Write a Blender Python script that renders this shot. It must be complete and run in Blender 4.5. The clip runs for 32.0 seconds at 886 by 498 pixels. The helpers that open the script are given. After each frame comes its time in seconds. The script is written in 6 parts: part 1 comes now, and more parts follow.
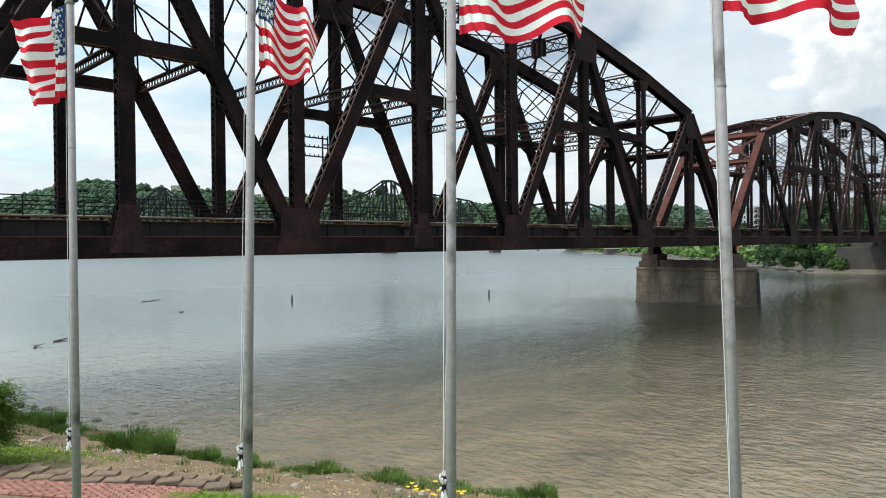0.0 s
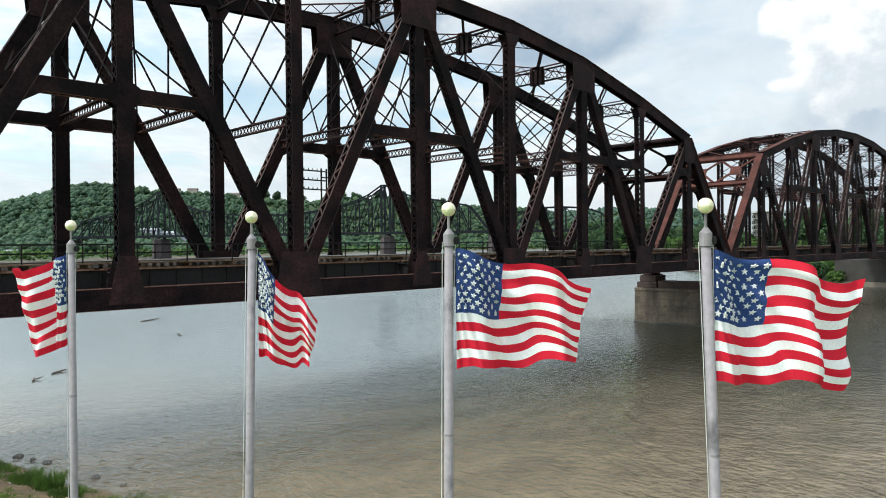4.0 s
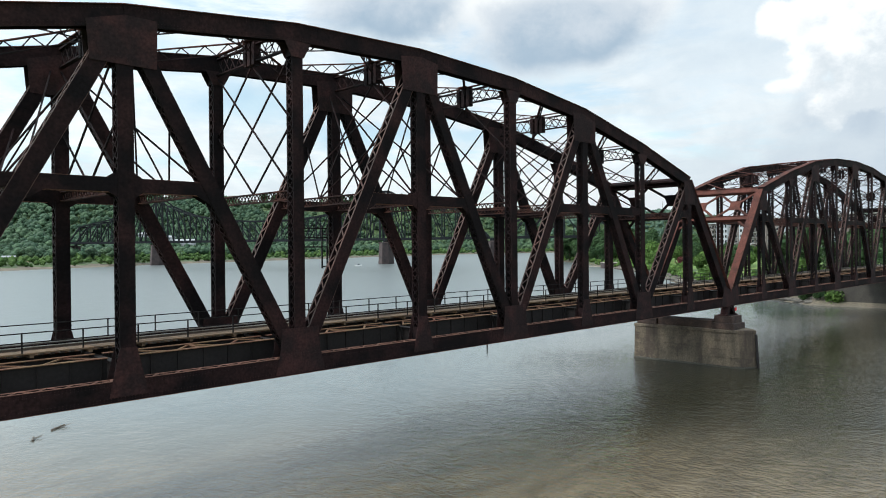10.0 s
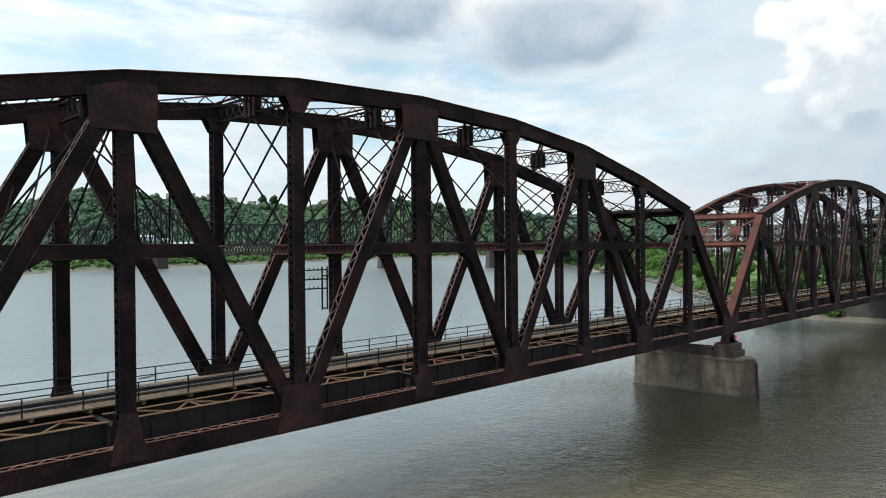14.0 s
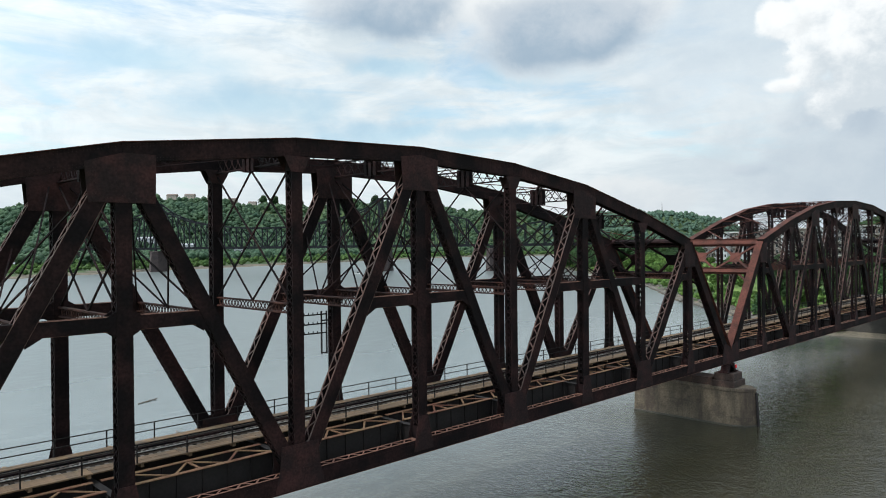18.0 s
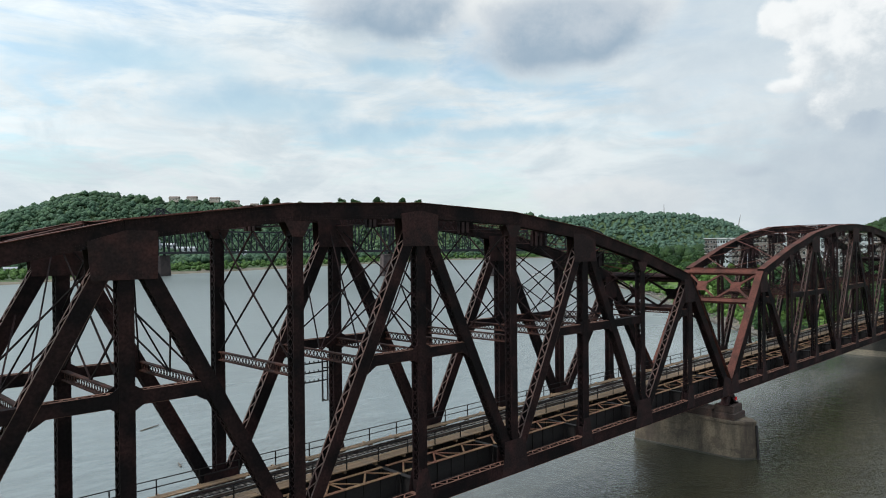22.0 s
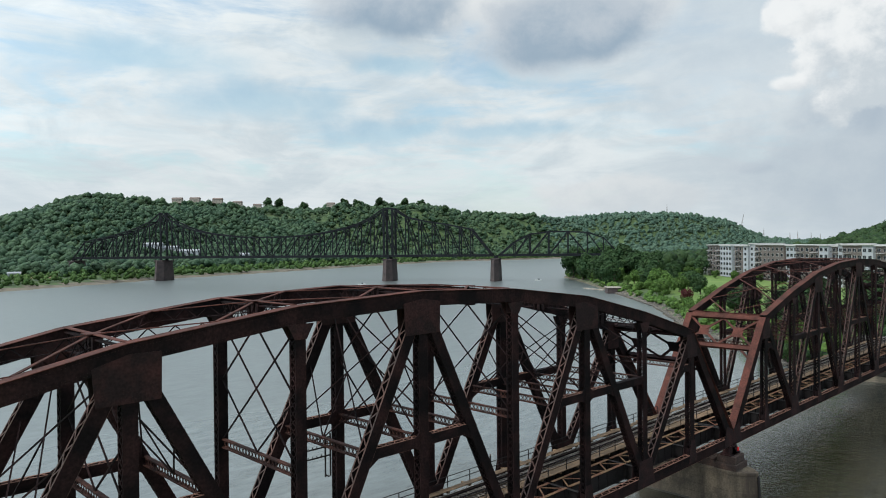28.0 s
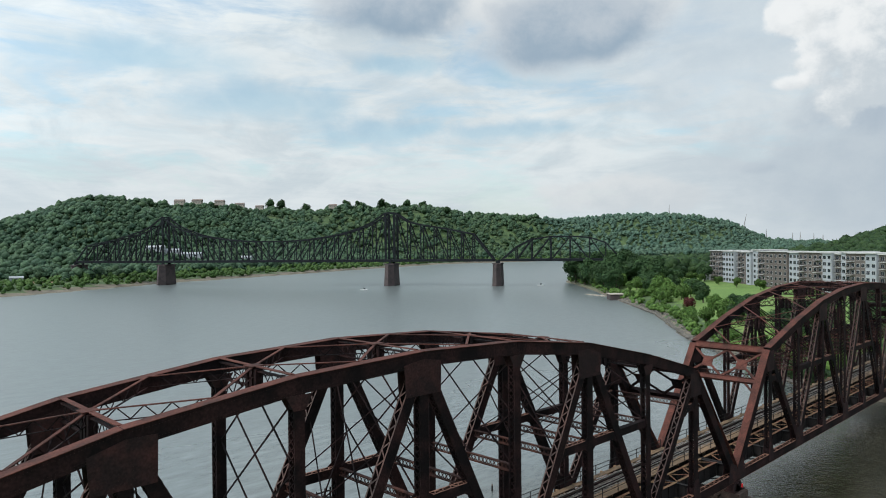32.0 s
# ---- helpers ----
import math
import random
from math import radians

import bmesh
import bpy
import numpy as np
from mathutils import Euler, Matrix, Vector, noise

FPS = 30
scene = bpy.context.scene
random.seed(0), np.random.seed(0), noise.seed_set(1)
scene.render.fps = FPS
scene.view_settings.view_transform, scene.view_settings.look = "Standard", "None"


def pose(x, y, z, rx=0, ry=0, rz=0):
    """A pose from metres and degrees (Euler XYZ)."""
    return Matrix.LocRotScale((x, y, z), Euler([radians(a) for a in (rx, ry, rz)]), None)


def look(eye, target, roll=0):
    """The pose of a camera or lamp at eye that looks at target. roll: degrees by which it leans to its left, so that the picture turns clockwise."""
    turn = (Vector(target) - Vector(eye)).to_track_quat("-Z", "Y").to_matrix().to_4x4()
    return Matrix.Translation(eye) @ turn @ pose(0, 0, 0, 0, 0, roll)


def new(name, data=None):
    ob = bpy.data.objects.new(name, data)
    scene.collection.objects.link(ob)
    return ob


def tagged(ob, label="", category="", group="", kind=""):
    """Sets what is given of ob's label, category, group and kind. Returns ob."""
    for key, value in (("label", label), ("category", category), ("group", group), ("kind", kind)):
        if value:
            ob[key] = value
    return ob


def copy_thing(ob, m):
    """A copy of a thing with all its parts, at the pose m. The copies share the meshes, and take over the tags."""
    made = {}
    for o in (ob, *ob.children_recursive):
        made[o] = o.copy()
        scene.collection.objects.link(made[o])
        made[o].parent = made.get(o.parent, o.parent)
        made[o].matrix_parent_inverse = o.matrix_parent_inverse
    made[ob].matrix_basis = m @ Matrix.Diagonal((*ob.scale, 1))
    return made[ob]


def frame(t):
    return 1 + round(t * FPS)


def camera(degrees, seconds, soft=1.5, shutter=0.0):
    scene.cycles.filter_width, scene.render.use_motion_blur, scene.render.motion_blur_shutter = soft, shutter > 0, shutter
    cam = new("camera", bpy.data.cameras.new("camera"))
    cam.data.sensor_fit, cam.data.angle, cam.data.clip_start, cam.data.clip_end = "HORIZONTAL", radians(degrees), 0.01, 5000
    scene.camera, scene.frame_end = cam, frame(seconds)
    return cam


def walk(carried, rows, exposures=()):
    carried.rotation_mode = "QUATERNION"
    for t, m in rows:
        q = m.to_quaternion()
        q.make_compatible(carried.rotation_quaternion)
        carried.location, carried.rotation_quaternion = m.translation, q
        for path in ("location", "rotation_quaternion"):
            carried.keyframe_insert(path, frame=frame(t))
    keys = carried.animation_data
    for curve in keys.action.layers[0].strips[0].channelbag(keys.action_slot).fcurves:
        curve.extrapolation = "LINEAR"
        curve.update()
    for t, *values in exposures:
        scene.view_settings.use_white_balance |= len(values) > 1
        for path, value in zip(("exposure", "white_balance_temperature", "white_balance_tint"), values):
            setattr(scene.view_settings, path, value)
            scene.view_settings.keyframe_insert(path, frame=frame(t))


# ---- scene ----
# Riverside flagpoles before a steel railway truss bridge; x runs along the bridge, z = 0 is the river.
HFOV = 64.23
ROLL = -0.61
# seconds, x, y, z, heading from +y towards +x, pitch (degrees)
PATH = [
    (0, -85.09, -37.09, 7.83, 44.416, -0.409),
    (2, -85.16, -37.17, 9.05, 44.456, -0.397),
    (3, -85.11, -37.18, 9.70, 44.494, -0.315),
    (5.5, -85.10, -37.10, 11.37, 44.557, -0.261),
    (6, -85.11, -37.13, 11.73, 44.570, -0.239),
    (7, -85.14, -37.13, 12.48, 44.539, -0.141),
    (9, -85.13, -37.01, 14.11, 44.626, -0.207),
    (13, -85.15, -36.81, 17.41, 44.772, -0.174),
    (17, -84.99, -36.76, 21.00, 44.759, -0.261),
    (19, -84.97, -36.90, 22.91, 44.692, -0.280),
    (23, -85.07, -37.20, 26.85, 44.549, -0.244),
    (25, -85.07, -37.31, 29.01, 44.512, -0.462),
    (28, -85.07, -37.29, 32.25, 44.360, -0.421),
    (29, -85.04, -37.24, 33.26, 44.316, -0.456),
    (32, -84.52, -36.89, 36.46, 44.192, -0.433),
]


def aim(x, y, z, heading, pitch):
    a, b = radians(heading), radians(pitch)
    way = Vector((math.sin(a) * math.cos(b), math.cos(a) * math.cos(b), math.sin(b)))
    return look((x, y, z), Vector((x, y, z)) + way * 10, ROLL)


cam = camera(HFOV, 32.0, soft=1.0)
walk(cam, [(t, aim(x, y, z, h, p)) for t, x, y, z, h, p in PATH],
     exposures=[(0.0, 0.06), (9.0, 0.12), (13.0, 0.08), (17.0, 0.0), (23.0, -0.16), (32.0, -0.24)])

# ---- world, sun ----
SUN_TO = Vector((-0.80, 0.30, 1.05)).normalized()
world = bpy.data.worlds.new("sky")
scene.world = world
world.use_nodes = True
wn, wl = world.node_tree.nodes, world.node_tree.links
wn.clear()


def wnode(kind, **kw):
    n = wn.new(kind)
    for k, v in kw.items():
        n.inputs[k].default_value = v
    return n


w_out = wn.new("ShaderNodeOutputWorld")
w_bg = wn.new("ShaderNodeBackground")
w_sky = wn.new("ShaderNodeTexSky")
w_sky.sky_type, w_sky.sun_disc = "NISHITA", False
w_sky.sun_elevation = math.asin(SUN_TO.z)
w_sky.sun_rotation = math.atan2(SUN_TO.x, SUN_TO.y)
w_sky.air_density, w_sky.dust_density, w_sky.ozone_density = 1.0, 1.5, 1.2
w_dim = wnode("ShaderNodeMix")
w_dim.data_type = "RGBA"
w_dim.blend_type = "MULTIPLY"
w_dim.inputs["Factor"].default_value = 1.0
w_dim.inputs["B"].default_value = (0.188, 0.214, 0.198, 1)
wl.new(w_sky.outputs[0], w_dim.inputs["A"])
# thin cloud sheet: the sky direction flattened onto a high plane
w_tc = wn.new("ShaderNodeTexCoord")
w_sep = wn.new("ShaderNodeSeparateXYZ")
wl.new(w_tc.outputs["Generated"], w_sep.inputs[0])


def wmath(op, a, b=None, c=None):
    n = wn.new("ShaderNodeMath")
    n.operation = op
    for i, v in enumerate((a, b, c)):
        if v is None:
            continue
        if isinstance(v, (int, float)):
            n.inputs[i].default_value = v
        else:
            wl.new(v, n.inputs[i])
    return n.outputs[0]


def wnoise(vec, scale, detail, rough, distort=0.0):
    n = wnode("ShaderNodeTexNoise", Scale=scale, Detail=detail, Roughness=rough, Distortion=distort)
    wl.new(vec, n.inputs["Vector"])
    return n.outputs["Fac"]


def wramp(fac, lo, hi):
    n = wnode("ShaderNodeMapRange", **{"From Min": lo, "From Max": hi})
    n.interpolation_type = "SMOOTHSTEP"
    wl.new(fac, n.inputs["Value"])
    return n.outputs["Result"]


def wmix(fac, a, b):
    n = wn.new("ShaderNodeMix")
    n.data_type = "RGBA"
    wl.new(fac, n.inputs["Factor"])
    for key, v in (("A", a), ("B", b)):
        if isinstance(v, tuple):
            n.inputs[key].default_value = (*v, 1)
        else:
            wl.new(v, n.inputs[key])
    return n.outputs["Result"]


w_h = wmath("ADD", wmath("MAXIMUM", w_sep.outputs["Z"], 0.0), 0.10)
w_flat = wn.new("ShaderNodeCombineXYZ")
wl.new(wmath("MULTIPLY", wmath("DIVIDE", w_sep.outputs["X"], w_h), 0.8), w_flat.inputs[0])
wl.new(wmath("DIVIDE", w_sep.outputs["Y"], w_h), w_flat.inputs[1])
w_flat.inputs[2].default_value = 3.7


def stretched(scale, shift=(0, 0, 0)):
    """The sky direction, flattened so that cloud features lie level."""
    n = wn.new("ShaderNodeVectorMath")
    n.operation = "MULTIPLY_ADD"
    wl.new(w_tc.outputs["Generated"], n.inputs[0])
    n.inputs[1].default_value = scale
    n.inputs[2].default_value = shift
    return n.outputs[0]


# an almost closed sheet of high cloud: level torn gaps of blue, fibres and small billows in the white
gaps = wramp(wnoise(stretched((1.0, 1.0, 5.0), (0.35, 0.1, 0.4)), 2.7, 7, 0.58, 0.7), 0.40, 0.54)
fibres = wramp(wnoise(stretched((1.0, 1.0, 4.2), (5.0, 2.0, 0)), 9.0, 7, 0.66, 0.5), 0.38, 0.62)
wisps = wramp(wnoise(w_flat.outputs[0], 3.1, 8, 0.65, 1.0), 0.30, 0.75)
low = wramp(w_sep.outputs["Z"], 0.17, 0.03)
cover = wmath("ADD", wmath("ADD", 0.30, wmath("MULTIPLY", gaps, 0.50)), wmath("MULTIPLY", fibres, 0.24))
cover = wmath("ADD", cover, wmath("MULTIPLY", wisps, 0.08))
cover = wmath("MINIMUM", wmath("ADD", cover, wmath("MULTIPLY", low, 0.35)), 1.0)
billows = wramp(wnoise(stretched((1.0, 1.0, 2.6), (2.0, 7.0, 0)), 6.5, 6, 0.60, 0.6), 0.38, 0.66)
shade = wmath("ADD", wmath("MULTIPLY", billows, 0.65), wmath("MULTIPLY", wisps, 0.25))
cloud = wmix(shade, (0.905, 0.972, 0.995), (0.640, 0.745, 0.810))
sky_col = wmix(cover, w_dim.outputs["Result"], cloud)


def puffs(lumps, shift):
    """Lobes, ragged edges and fine billows at one size, shared by the clouds of that size."""
    here = stretched((1.0, 1.0, 1.25), shift)
    lobes = wn.new("ShaderNodeTexVoronoi")
    lobes.inputs["Scale"].default_value = lumps
    wl.new(here, lobes.inputs["Vector"])
    return (wmath("SUBTRACT", lobes.outputs["Distance"], 0.45), wmath("SUBTRACT", wnoise(here, lumps * 0.45, 6, 0.60, 0.25), 0.5),
            wmath("SUBTRACT", wnoise(here, lumps * 1.1, 6, 0.66, 0.2), 0.5))


BROAD, SMALL = puffs(14.0, (2.0, 1.4, 0)), puffs(27.0, (3.3, 2.3, 0))


def cumulus(sky_in, heading, lift, wide, high, lit, dark, soft, strength, field, ragged=1.3, base=0.0):
    """One cloud at a heading and elevation in degrees: a lobed edge, bright towards the sun and grey below."""
    puff, rough, fine = field
    a, b = radians(heading), radians(lift)
    side = Vector((math.cos(a), -math.sin(a), 0))
    way = Vector((math.sin(a) * math.cos(b), math.cos(a) * math.cos(b), math.sin(b)))
    up = side.cross(way)

    def along(axis):
        n = wn.new("ShaderNodeVectorMath")
        n.operation = "DOT_PRODUCT"
        wl.new(w_tc.outputs["Generated"], n.inputs[0])
        n.inputs[1].default_value = axis
        return n.outputs["Value"]
    dx = wmath("DIVIDE", along(side), math.tan(radians(wide)))
    dz = wmath("DIVIDE", along(up), math.tan(radians(high)))
    front = wmath("GREATER_THAN", along(way), 0.0)
    r = wmath("SQRT", wmath("ADD", wmath("MULTIPLY", dx, dx), wmath("MULTIPLY", dz, dz)))
    edge = wmath("ADD", wmath("MULTIPLY_ADD", rough, ragged * 1.7, r), wmath("MULTIPLY", puff, ragged * 0.45))
    body = wmath("SUBTRACT", 1.0, wramp(edge, 1.0 - soft, 1.0 + soft))
    sunward = wmath("ADD", wmath("MULTIPLY", dz, 0.55), wmath("MULTIPLY", dx, -0.22))
    tone = wmath("ADD", wmath("MULTIPLY_ADD", puff, -0.7, sunward), wmath("MULTIPLY_ADD", fine, 1.8, base))
    inner = wmix(wramp(tone, -0.55, 0.55), dark, lit)
    return wmix(wmath("MULTIPLY", wmath("MULTIPLY", body, front), strength), sky_in, inner)


BLUE_SKY, DEEP_SKY = (0.57, 0.77, 0.89), (0.48, 0.69, 0.84)
WHITE_TOP = (1.02, 1.05, 1.06)
VEIL, VEIL_LOW = (0.62, 0.705, 0.775), (0.52, 0.615, 0.705)
for row in ((21.5, 14.0, 6.0, 1.5, DEEP_SKY, BLUE_SKY, 0.6, 0.90, BROAD, 1.3),
            (29.5, 11.2, 6.5, 1.4, DEEP_SKY, BLUE_SKY, 0.6, 0.90, BROAD, 1.3),
            (40.5, 14.2, 3.4, 0.7, DEEP_SKY, BLUE_SKY, 0.6, 0.90, SMALL, 1.3),
            (52.0, 13.6, 4.2, 0.9, DEEP_SKY, BLUE_SKY, 0.6, 0.85, SMALL, 1.3),
            (39.5, 9.0, 4.8, 1.2, DEEP_SKY, BLUE_SKY, 0.7, 0.85, SMALL, 1.4),
            (49.0, 9.0, 5.5, 0.7, DEEP_SKY, BLUE_SKY, 0.6, 0.85, SMALL, 1.4),
            (66.0, 17.0, 9.0, 6.0, (0.72, 0.825, 0.895), (0.63, 0.735, 0.825), 0.7, 0.80, BROAD, 0.9),
            (76.5, 5.0, 11.0, 5.6, VEIL, VEIL_LOW, 0.6, 0.95, BROAD, 0.8),
            (41.2, 19.6, 6.6, 3.2, (0.92, 0.955, 0.965), (0.76, 0.82, 0.865), 0.40, 0.85, BROAD, 1.1),
            (40.6, 18.4, 5.6, 2.3, (0.58, 0.66, 0.74), (0.36, 0.48, 0.60), 0.40, 0.95, BROAD, 1.0),
            (54.6, 17.4, 8.0, 3.7, (0.95, 0.98, 0.985), (0.78, 0.835, 0.875), 0.30, 0.90, BROAD, 1.1),
            (54.6, 16.6, 6.8, 2.5, (0.58, 0.66, 0.74), (0.37, 0.49, 0.61), 0.38, 0.95, BROAD, 0.9),
            (75.4, 9.4, 4.6, 2.0, (0.66, 0.74, 0.805), (0.48, 0.575, 0.675), 0.5, 0.85, BROAD, 1.1),
            (75.0, 14.2, 4.2, 5.0, WHITE_TOP, (0.68, 0.755, 0.81), 0.14, 0.97, SMALL, 1.1, 0.12),
            (70.6, 15.8, 2.0, 1.4, WHITE_TOP, (0.82, 0.87, 0.90), 0.20, 0.95, SMALL, 1.1, 0.25),
            (70.4, 11.3, 1.1, 0.5, WHITE_TOP, (0.84, 0.88, 0.91), 0.35, 0.9, SMALL, 1.1, 0.2),
            (58.0, 3.8, 6.5, 1.2, (0.88, 0.905, 0.915), (0.75, 0.795, 0.83), 0.35, 0.7, SMALL, 1.2),
            (68.5, 5.4, 1.5, 0.5, (0.60, 0.68, 0.76), (0.52, 0.61, 0.70), 0.45, 0.75, SMALL, 1.2)):
    sky_col = cumulus(sky_col, *row)
# haze towards the horizon
haze = wramp(wmath("ABSOLUTE", w_sep.outputs["Z"]), 0.16, 0.0)
sky_col = wmix(wmath("MULTIPLY", haze, 0.35), sky_col, (0.66, 0.735, 0.785))
# thin cloud glows brighter on the sun's side
w_dot = wn.new("ShaderNodeVectorMath")
w_dot.operation = "DOT_PRODUCT"
wl.new(w_tc.outputs["Generated"], w_dot.inputs[0])
w_dot.inputs[1].default_value = SUN_TO
glow = wmath("POWER", wmath("MAXIMUM", w_dot.outputs["Value"], 0.0), 1.8)
wl.new(sky_col, w_bg.inputs["Color"])
wl.new(wmath("MULTIPLY_ADD", glow, 2.1, 1.0), w_bg.inputs["Strength"])
wl.new(w_bg.outputs[0], w_out.inputs[0])

sun = new("sun", bpy.data.lights.new("sun", "SUN"))
sun.data.energy, sun.data.angle, sun.data.color = 2.4, radians(8.0), (1.0, 0.965, 0.92)
sun.matrix_world = look(SUN_TO * 400, (0, 0, 0))

# ---- materials ----
def material(name, base, rough=0.7, metal=0.0, tone=0.25, scale=1.0, fine=12.0, bump=0.15, other=None, mix=(0.45, 0.62),
             spec=0.5, island=0.0, coords="Object", random_tone=0.0):
    """A surface of a base colour that varies at two scales, with a second colour in patches and fine relief."""
    m = bpy.data.materials.new(name)
    m.use_nodes = True
    nt = m.node_tree
    n, l = nt.nodes, nt.links
    p = n["Principled BSDF"]
    p.inputs["Roughness"].default_value, p.inputs["Metallic"].default_value = rough, metal
    p.inputs["Specular IOR Level"].default_value = spec
    tc = n.new("ShaderNodeTexCoord")
    big = n.new("ShaderNodeTexNoise")
    big.inputs["Scale"].default_value, big.inputs["Detail"].default_value, big.inputs["Roughness"].default_value = scale, 6, 0.6
    small = n.new("ShaderNodeTexNoise")
    small.inputs["Scale"].default_value, small.inputs["Detail"].default_value = fine, 5
    for t in (big, small):
        l.new(tc.outputs[coords], t.inputs["Vector"])
    patch = n.new("ShaderNodeMapRange")
    patch.inputs["From Min"].default_value, patch.inputs["From Max"].default_value = mix
    l.new(big.outputs["Fac"], patch.inputs["Value"])
    col = n.new("ShaderNodeMix")
    col.data_type = "RGBA"
    col.inputs["A"].default_value = (*base, 1)
    col.inputs["B"].default_value = (*(other or tuple(c * (1 + tone) for c in base)), 1)
    l.new(patch.outputs["Result"], col.inputs["Factor"])
    hsv = n.new("ShaderNodeHueSaturation")
    val = n.new("ShaderNodeMapRange")
    val.inputs["From Min"].default_value, val.inputs["From Max"].default_value = 0.3, 0.7
    val.inputs["To Min"].default_value, val.inputs["To Max"].default_value = 1 - tone, 1 + tone
    l.new(small.outputs["Fac"], val.inputs["Value"])
    last = val.outputs["Result"]
    for amount, kind, socket in ((island, "ShaderNodeNewGeometry", "Random Per Island"), (random_tone, "ShaderNodeObjectInfo", "Random")):
        if amount:
            g = n.new(kind)
            r = n.new("ShaderNodeMapRange")
            r.inputs["To Min"].default_value, r.inputs["To Max"].default_value = 1 - amount, 1 + amount
            l.new(g.outputs[socket], r.inputs["Value"])
            mul = n.new("ShaderNodeMath")
            mul.operation = "MULTIPLY"
            l.new(last, mul.inputs[0]), l.new(r.outputs["Result"], mul.inputs[1])
            last = mul.outputs[0]
    l.new(last, hsv.inputs["Value"])
    l.new(col.outputs["Result"], hsv.inputs["Color"])
    l.new(hsv.outputs["Color"], p.inputs["Base Color"])
    if bump:
        b = n.new("ShaderNodeBump")
        b.inputs["Strength"].default_value, b.inputs["Distance"].default_value = bump, 0.05
        l.new(small.outputs["Fac"], b.inputs["Height"])
        l.new(b.outputs["Normal"], p.inputs["Normal"])
    return m


STEEL = material("weathered_steel", (0.0056, 0.0042, 0.0048), 0.75, 0.0, 0.42, 0.35, 6.0, 0.3, (0.034, 0.0155, 0.0150), (0.43, 0.76), spec=0.09)
# rust-red of tops and sunward faces, with their sunlit tone in the colour
LIT_RUST = material("sunlit_rusted_steel", (0.088, 0.031, 0.023), 0.85, 0.0, 0.34, 0.5, 7.0, 0.25, (0.036, 0.016, 0.013), (0.40, 0.65), spec=0.18)
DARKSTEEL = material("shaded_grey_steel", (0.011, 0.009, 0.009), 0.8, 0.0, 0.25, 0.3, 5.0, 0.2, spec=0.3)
FARSTEEL = material("black_painted_steel", (0.012, 0.014, 0.016), 0.8, 0.0, 0.2, 0.05, 0.8, 0.1, spec=0.08)
PLANK = material("weathered_plank", (0.172, 0.106, 0.058), 0.85, 0.0, 0.25, 1.0, 14.0, 0.3, (0.125, 0.086, 0.055), random_tone=0.2)
TIE = material("creosoted_timber", (0.125, 0.110, 0.097), 0.9, 0.0, 0.3, 2.0, 18.0, 0.4, random_tone=0.3)
RAILSTEEL = material("rail_steel", (0.10, 0.075, 0.06), 0.5, 0.6, 0.2, 1.0, 9.0, 0.1)
CONCRETE = material("stained_concrete", (0.128, 0.103, 0.074), 0.9, 0.0, 0.32, 0.42, 5.0, 0.5, (0.040, 0.031, 0.025), (0.42, 0.66))
STONE = material("dark_masonry", (0.056, 0.041, 0.040), 0.9, 0.0, 0.25, 0.25, 2.5, 0.3, (0.034, 0.027, 0.027))
RAILHEAD = material("polished_rail_head", (0.45, 0.43, 0.40), 0.28, 0.9, 0.08, 1.0, 9.0, 0.0)

# ---- building helpers ----
def mesh_of(name, bm, mat):
    me = bpy.data.meshes.new(name)
    bm.to_mesh(me)
    bm.free()
    for m in (mat if isinstance(mat, (list, tuple)) else [mat]):
        me.materials.append(m)
    return me


def part(name, bm, mat, parent, label=""):
    ob = new(name, mesh_of(name, bm, mat) if isinstance(bm, bmesh.types.BMesh) else bm)
    ob.parent = parent
    if label:
        tagged(ob, label)
    return ob


def thing(name, label, category, at=(0, 0, 0), group="", kind=""):
    ob = new(name)
    ob.location = at
    return tagged(ob, label, category, group, kind)


def solid(name, bm, mat, label, category, group="", kind=""):
    return tagged(new(name, mesh_of(name, bm, mat)), label, category, group, kind)


def array_mesh(name, verts, faces, mat):
    me = bpy.data.meshes.new(name)
    me.from_pydata(verts, [], faces)
    me.materials.append(mat)
    return me


def box(bm, centre, size, m=None):
    """A box with its edges along the axes of m."""
    t = Matrix.Translation(centre) @ (m or Matrix.Identity(4)) @ Matrix.Diagonal((*size, 1))
    return bmesh.ops.create_cube(bm, size=1, matrix=t)["verts"]


def bar(bm, a, b, wide, thick, out=(0, 1, 0)):
    """A flat bar from a to b: thick along out, wide across it."""
    a, b, out = Vector(a), Vector(b), Vector(out)
    axis = b - a
    z = axis.normalized()
    x = out.cross(z)
    if x.length < 1e-4:
        x = Vector((1, 0, 0)).cross(z)
    x.normalize()
    y = z.cross(x)
    m = Matrix((x, y, z)).transposed().to_4x4()
    return box(bm, (a + b) / 2, (wide, thick, axis.length), m)


def plate(bm, outline, y0, y1):
    """An upright plate in the xz plane between y0 and y1."""
    n = len(outline)
    near = [bm.verts.new((x, y0, z)) for x, z in outline]
    far = [bm.verts.new((x, y1, z)) for x, z in outline]
    bm.faces.new(near)
    bm.faces.new(far[::-1])
    for i in range(n):
        bm.faces.new((near[(i + 1) % n], near[i], far[i], far[(i + 1) % n]))


def tube(bm, a, b, r0, r1=None, sides=8):
    a, b = Vector(a), Vector(b)
    m = Matrix.Translation((a + b) / 2) @ (b - a).to_track_quat("Z", "Y").to_matrix().to_4x4()
    bmesh.ops.create_cone(bm, cap_ends=True, segments=sides, radius1=r0, radius2=r0 if r1 is None else r1, depth=(b - a).length, matrix=m)

